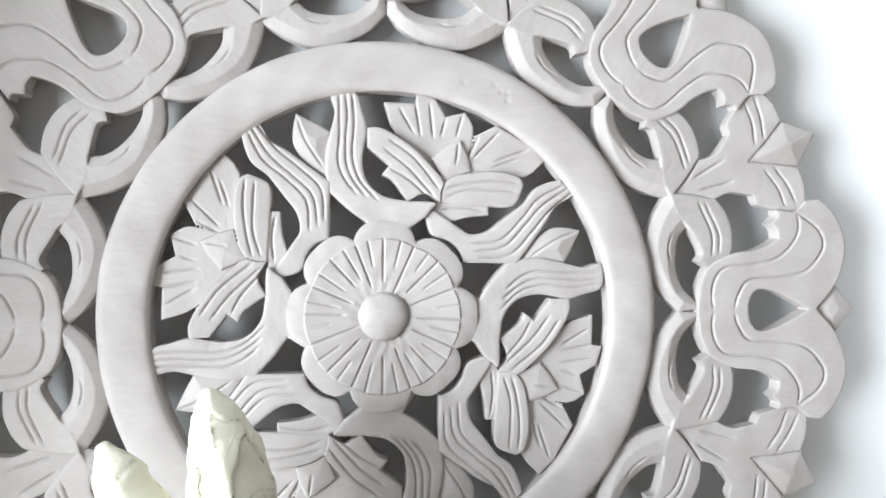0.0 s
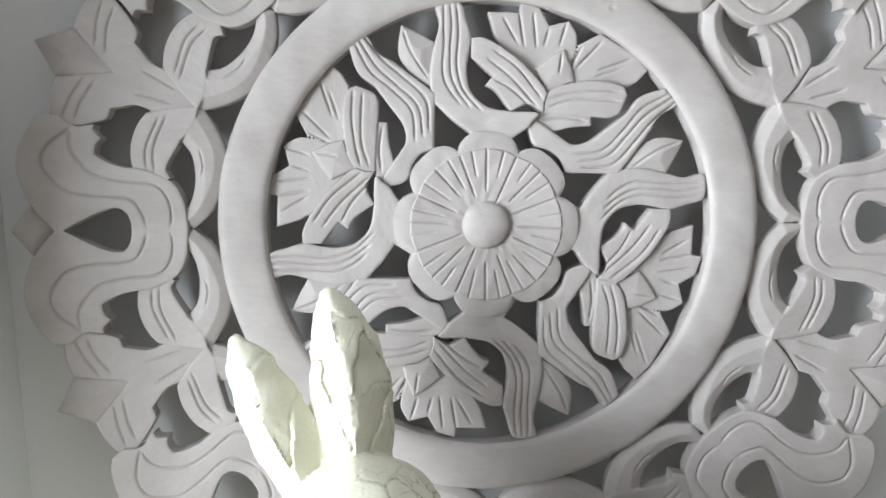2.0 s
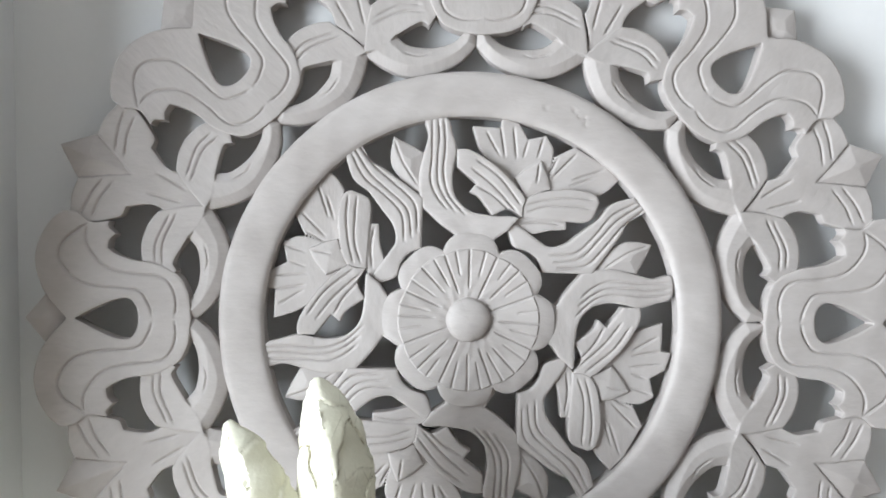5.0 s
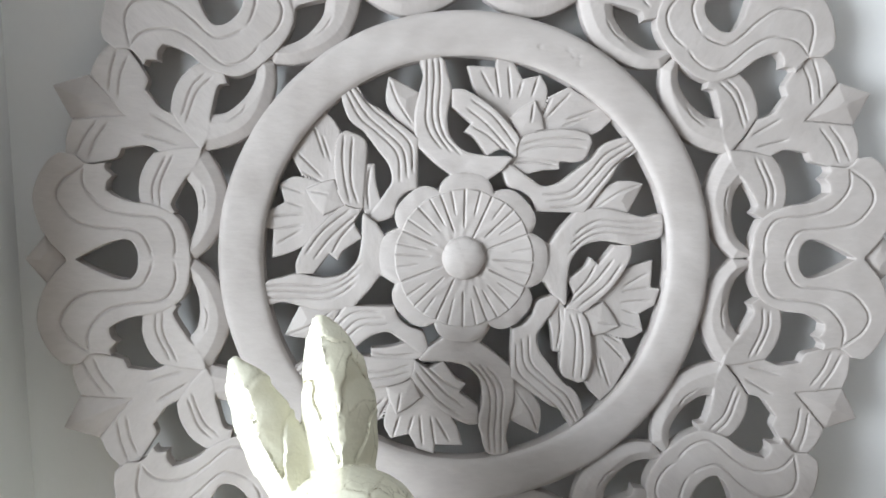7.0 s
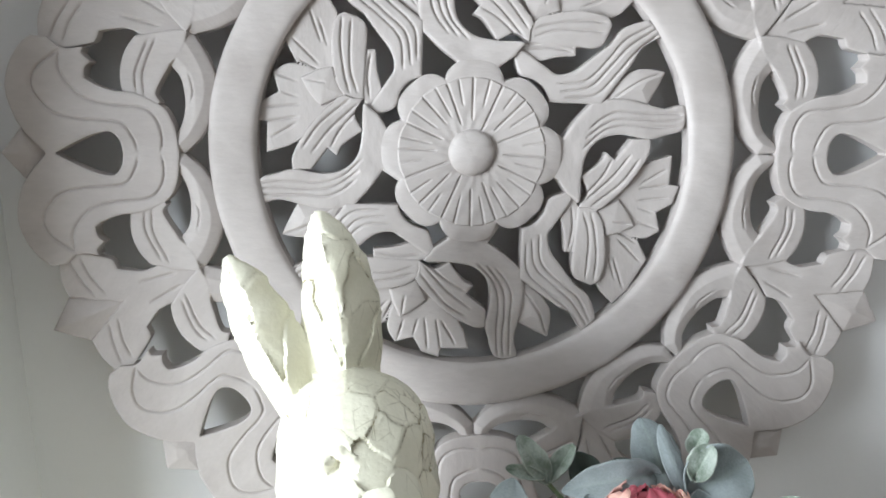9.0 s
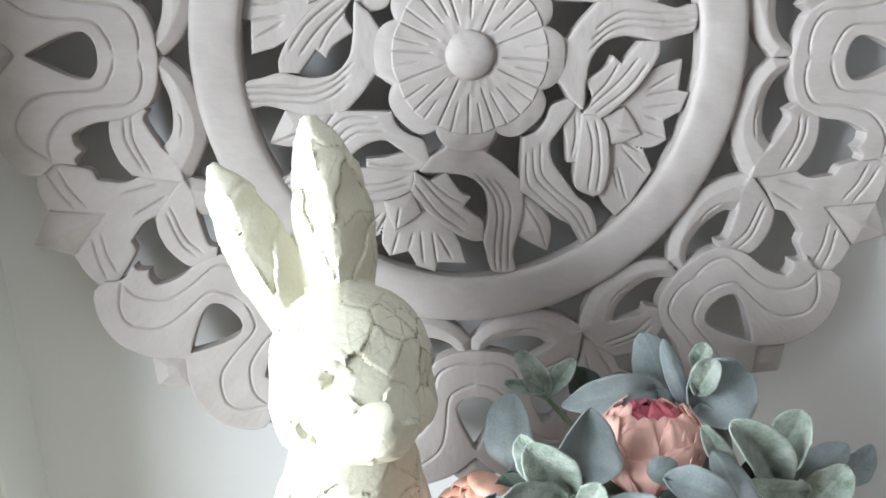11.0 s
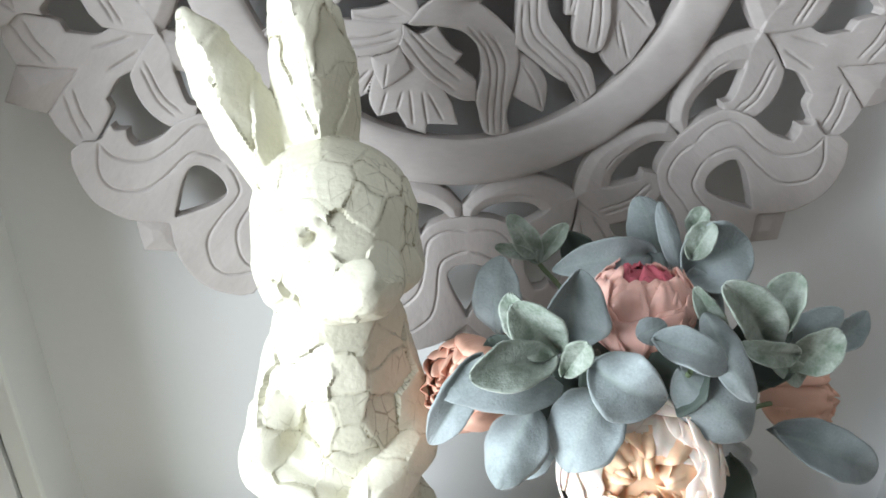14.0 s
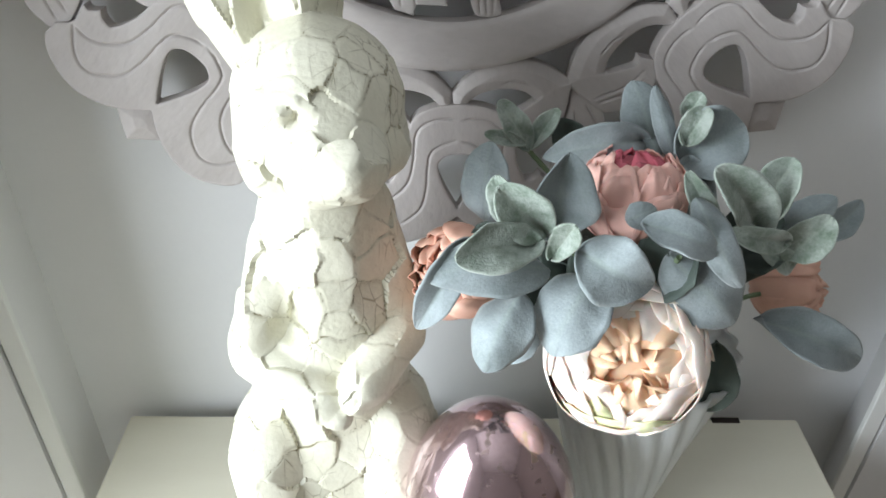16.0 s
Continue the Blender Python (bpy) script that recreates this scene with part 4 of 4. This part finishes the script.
VASE = (0.117, -0.112)
for top in ((0.012, -0.104, 0.969), (0.046, -0.138, 0.986), (0.112, -0.092, 1.003), (0.14, -0.105, 1.005), (0.156, -0.138, 0.99), (0.181, -0.120, 0.969), (0.039, -0.072, 1.0), (0.035, -0.172, 1.002), (0.09, -0.122, 0.98), (0.089, -0.150, 0.91), (0.0, -0.124, 0.945), (0.215, -0.09, 0.90), (0.06, -0.175, 0.983), (0.105, -0.165, 0.985), (0.165, -0.125, 0.92)):
    k = 0.35 * (top[0] - VASE[0]), 0.35 * (top[1] - VASE[1])
    stem([(VASE[0] - 0.15 * k[0], VASE[1] - 0.15 * k[1], 0.70), (VASE[0] + 0.5 * k[0], VASE[1] + 0.5 * k[1], 0.80), (VASE[0] + k[0], VASE[1] + k[1], 0.885), (0.7 * top[0] + 0.3 * VASE[0], 0.7 * top[1] + 0.3 * VASE[1], 0.3 * 0.9 + 0.7 * top[2]), top], 0.0016, bouquet)


def petal(parent, m, R, az, half, lo, hi, mat, rng, ruffle=0.05, open_out=0.0, name="petal"):
    """A petal wrapped on a ball: from the polar angle lo (deep) up to hi (its free edge), around the azimuth az."""
    ph = rng.uniform(0, 6.3, 4)
    grid = []
    for i in range(10):
        u = i / 9
        row = []
        for j in range(15):
            v = j / 7 - 1
            top = hi + 0.30 * abs(v) ** 4 + 0.06 * math.sin(2.6 * v + ph[0]) * u + 0.018 * math.sin(7 * v + ph[1]) * u
            th = lo + (top - lo) * u
            width = half * (0.45 + 0.55 * math.sin(math.pi * min(0.62, 0.15 + 0.5 * u)))
            a = az + width * v
            r = R * (1 + ruffle * u * u * math.sin(4.3 * v + ph[2]) + 0.6 * ruffle * u ** 3 * math.sin(9.5 * v + ph[3]) + open_out * u ** 3 - 0.03 * (1 - v * v))
            row.append(m @ Vector((r * math.sin(th) * math.cos(a), r * math.sin(th) * math.sin(a), r * math.cos(th))))
        grid.append([tuple(p) for p in row])
    return part_mesh(name, sheet(name, grid, 0.0007, mat), parent)


def peony(label, centre, facing, R, layers, seed):
    """layers: (how many, size, half width, deep angle, free-edge angle, material, ruffle, opening)."""
    rng = np.random.RandomState(seed)
    q = Vector(facing).to_track_quat("Z", "Y")
    m = Matrix.Translation(centre) @ q.to_matrix().to_4x4()
    core = bmesh.new()
    bmesh.ops.create_uvsphere(core, u_segments=16, v_segments=10, radius=R * 0.7, matrix=m)
    flower = part("peony", core, layers[-1][5], bouquet, label, True)
    for n, size, half, lo, hi, mat, ruffle, out in layers:
        start = rng.uniform(0, 6.3)
        # the heart's whorls lean this way and that
        lean = m @ pose(0, 0, 0, rng.uniform(-9, 9), rng.uniform(-9, 9), 0) if mat is APRICOT else m
        for k in range(n):
            petal(flower, lean, R * size * rng.uniform(0.96, 1.04), start + 2 * math.pi * k / n + rng.uniform(-0.12, 0.12), half * rng.uniform(0.9, 1.1), radians(lo), radians(hi + rng.uniform(-9, 9)), LIME if (mat is BLUSH and rng.rand() < 0.10) else mat, rng, ruffle, out)
    return flower


peony("open blush-white peony with an apricot heart", (0.090, -0.158, 0.912), (-0.20, -0.82, 0.46), 0.046, [
    (5, 1.03, 0.95, 172, 62, BLUSH, 0.015, 0.02), (6, 1.01, 0.8, 168, 52, BLUSH, 0.018, 0.0), (6, 0.985, 0.75, 160, 44, BLUSH, 0.02, -0.02), (6, 0.965, 0.7, 150, 38, BLUSH, 0.025, -0.04), (6, 0.945, 0.7, 130, 32, BLUSH, 0.03, -0.06),
    (6, 0.89, 0.7, 100, 29, APRICOT, 0.05, -0.05), (5, 0.87, 0.75, 90, 24, APRICOT, 0.08, -0.04), (4, 0.85, 0.8, 80, 19, APRICOT, 0.10, -0.03), (4, 0.83, 0.8, 65, 13, APRICOT, 0.12, -0.02), (3, 0.81, 0.9, 50, 6, APRICOT, 0.13, 0.0)], 3)
peony("pink peony with a deep rose heart", (0.091, -0.116, 0.995), (0.03, 0.30, 1.0), 0.0295, [
    (8, 1.04, 0.5, 170, 98, PINK, 0.015, 0.05), (9, 1.03, 0.46, 165, 84, PINK, 0.02, 0.05), (9, 1.01, 0.44, 160, 71, PINK, 0.025, 0.045), (9, 0.99, 0.42, 150, 60, PINK, 0.03, 0.04), (8, 0.96, 0.42, 140, 50, PINK, 0.03, 0.03), (7, 0.92, 0.46, 110, 41, PINK, 0.04, 0.01),
    (6, 0.84, 0.6, 80, 33, ROSE, 0.05, -0.02), (4, 0.76, 0.7, 60, 14, ROSE, 0.08, 0.0)], 4)
peony("peach peony tucked among the leaves", (-0.006, -0.124, 0.948), (-0.6, -0.55, 0.35), 0.028, [
    (6, 1.0, 0.7, 170, 55, PEACH, 0.06, 0.0), (6, 0.93, 0.6, 150, 40, PEACH, 0.08, 0.0), (5, 0.8, 0.55, 110, 25, PEACH, 0.12, 0.05), (4, 0.66, 0.5, 70, 10, PEACH, 0.2, 0.1)], 5)
peony("peach peony tucked among the leaves", (0.222, -0.086, 0.900), (0.75, -0.35, 0.25), 0.025, [
    (6, 1.0, 0.7, 170, 50, PEACH, 0.06, 0.04), (6, 0.93, 0.6, 150, 38, PEACH, 0.08, 0.0), (4, 0.7, 0.5, 90, 12, PEACH, 0.2, 0.1)], 6)


# ---- the vase and the egg ----
def lathe(name, profile, count, mat, wave=None, smooth=True):
    """profile: (radius, z) pairs, turned; wave(angle, z) scales the radius."""
    verts, faces = [], []
    for r, z in profile:
        for j in range(count):
            a = 2 * math.pi * j / count
            k = wave(a, z) if wave else 1
            verts.append((r * k * math.cos(a), r * k * math.sin(a), z))
    for i in range(len(profile) - 1):
        for j in range(count):
            faces.append((i * count + j, i * count + (j + 1) % count, (i + 1) * count + (j + 1) % count, (i + 1) * count + j))
    faces.append(tuple(range(count - 1, -1, -1)))
    faces.append(tuple(range((len(profile) - 1) * count, len(profile) * count)))
    return mesh_of(name, verts, faces, mat, smooth)


vase_out = [(0.024 + 0.036 * u ** 1.2, 0.008 + 0.192 * u) for u in np.linspace(0, 1, 30)]
vase_in = [(r - 0.003, z) for r, z in vase_out[::-1] if z > 0.016]
swirl = lambda a, z: 1 + 0.06 * abs(math.sin(11 * a + 42 * z)) ** 1.3
vase = thing("glass_vase", pose(VASE[0], VASE[1], BOX_TOP + 0.0005), "clear swirl-ribbed glass vase holding the bouquet", "vase")
part_mesh("body", lathe("body", vase_out + vase_in, 192, GLASS, swirl), vase)
part_mesh("foot", lathe("foot", [(0.029, 0), (0.031, 0.002), (0.030, 0.005), (0.0245, 0.0078)], 96, GLASS), vase)

EGG_R, EGG_H = 0.0525, 0.142
egg_profile = []
for i in range(41):
    th = math.pi * i / 40
    z = -math.cos(th)
    egg_profile.append((max(0.0004, EGG_R * math.sin(th) * (1 - 0.13 * z - 0.03 * z * z)), EGG_H / 2 * (1 + z)))
egg_wave = lambda a, z: 1 + 0.006 * math.sin(2 * a + 30 * z) + 0.004 * math.sin(5 * a - 60 * z)
EGG = (0.0175, -0.172)
egg = new("glass_egg", lathe("glass_egg", egg_profile, 96, MERCURY, egg_wave))
egg.matrix_world = pose(EGG[0], EGG[1], 0.747, 4, -3, 0)
tagged(egg, "mauve mercury-glass egg ornament on a small stand", "ornament")
cup = new("egg_stand", lathe("egg_stand", [(0.032, 0), (0.033, 0.006), (0.022, 0.016), (0.018, 0.04), (0.026, 0.06), (0.040, 0.080), (0.038, 0.081), (0.024, 0.066), (0.001, 0.0625)], 64, GLOSS_TRIM))
cup.matrix_world = pose(EGG[0], EGG[1], BOX_TOP + 0.0005)
tagged(cup, "small white turned stand under the glass egg", "stand")
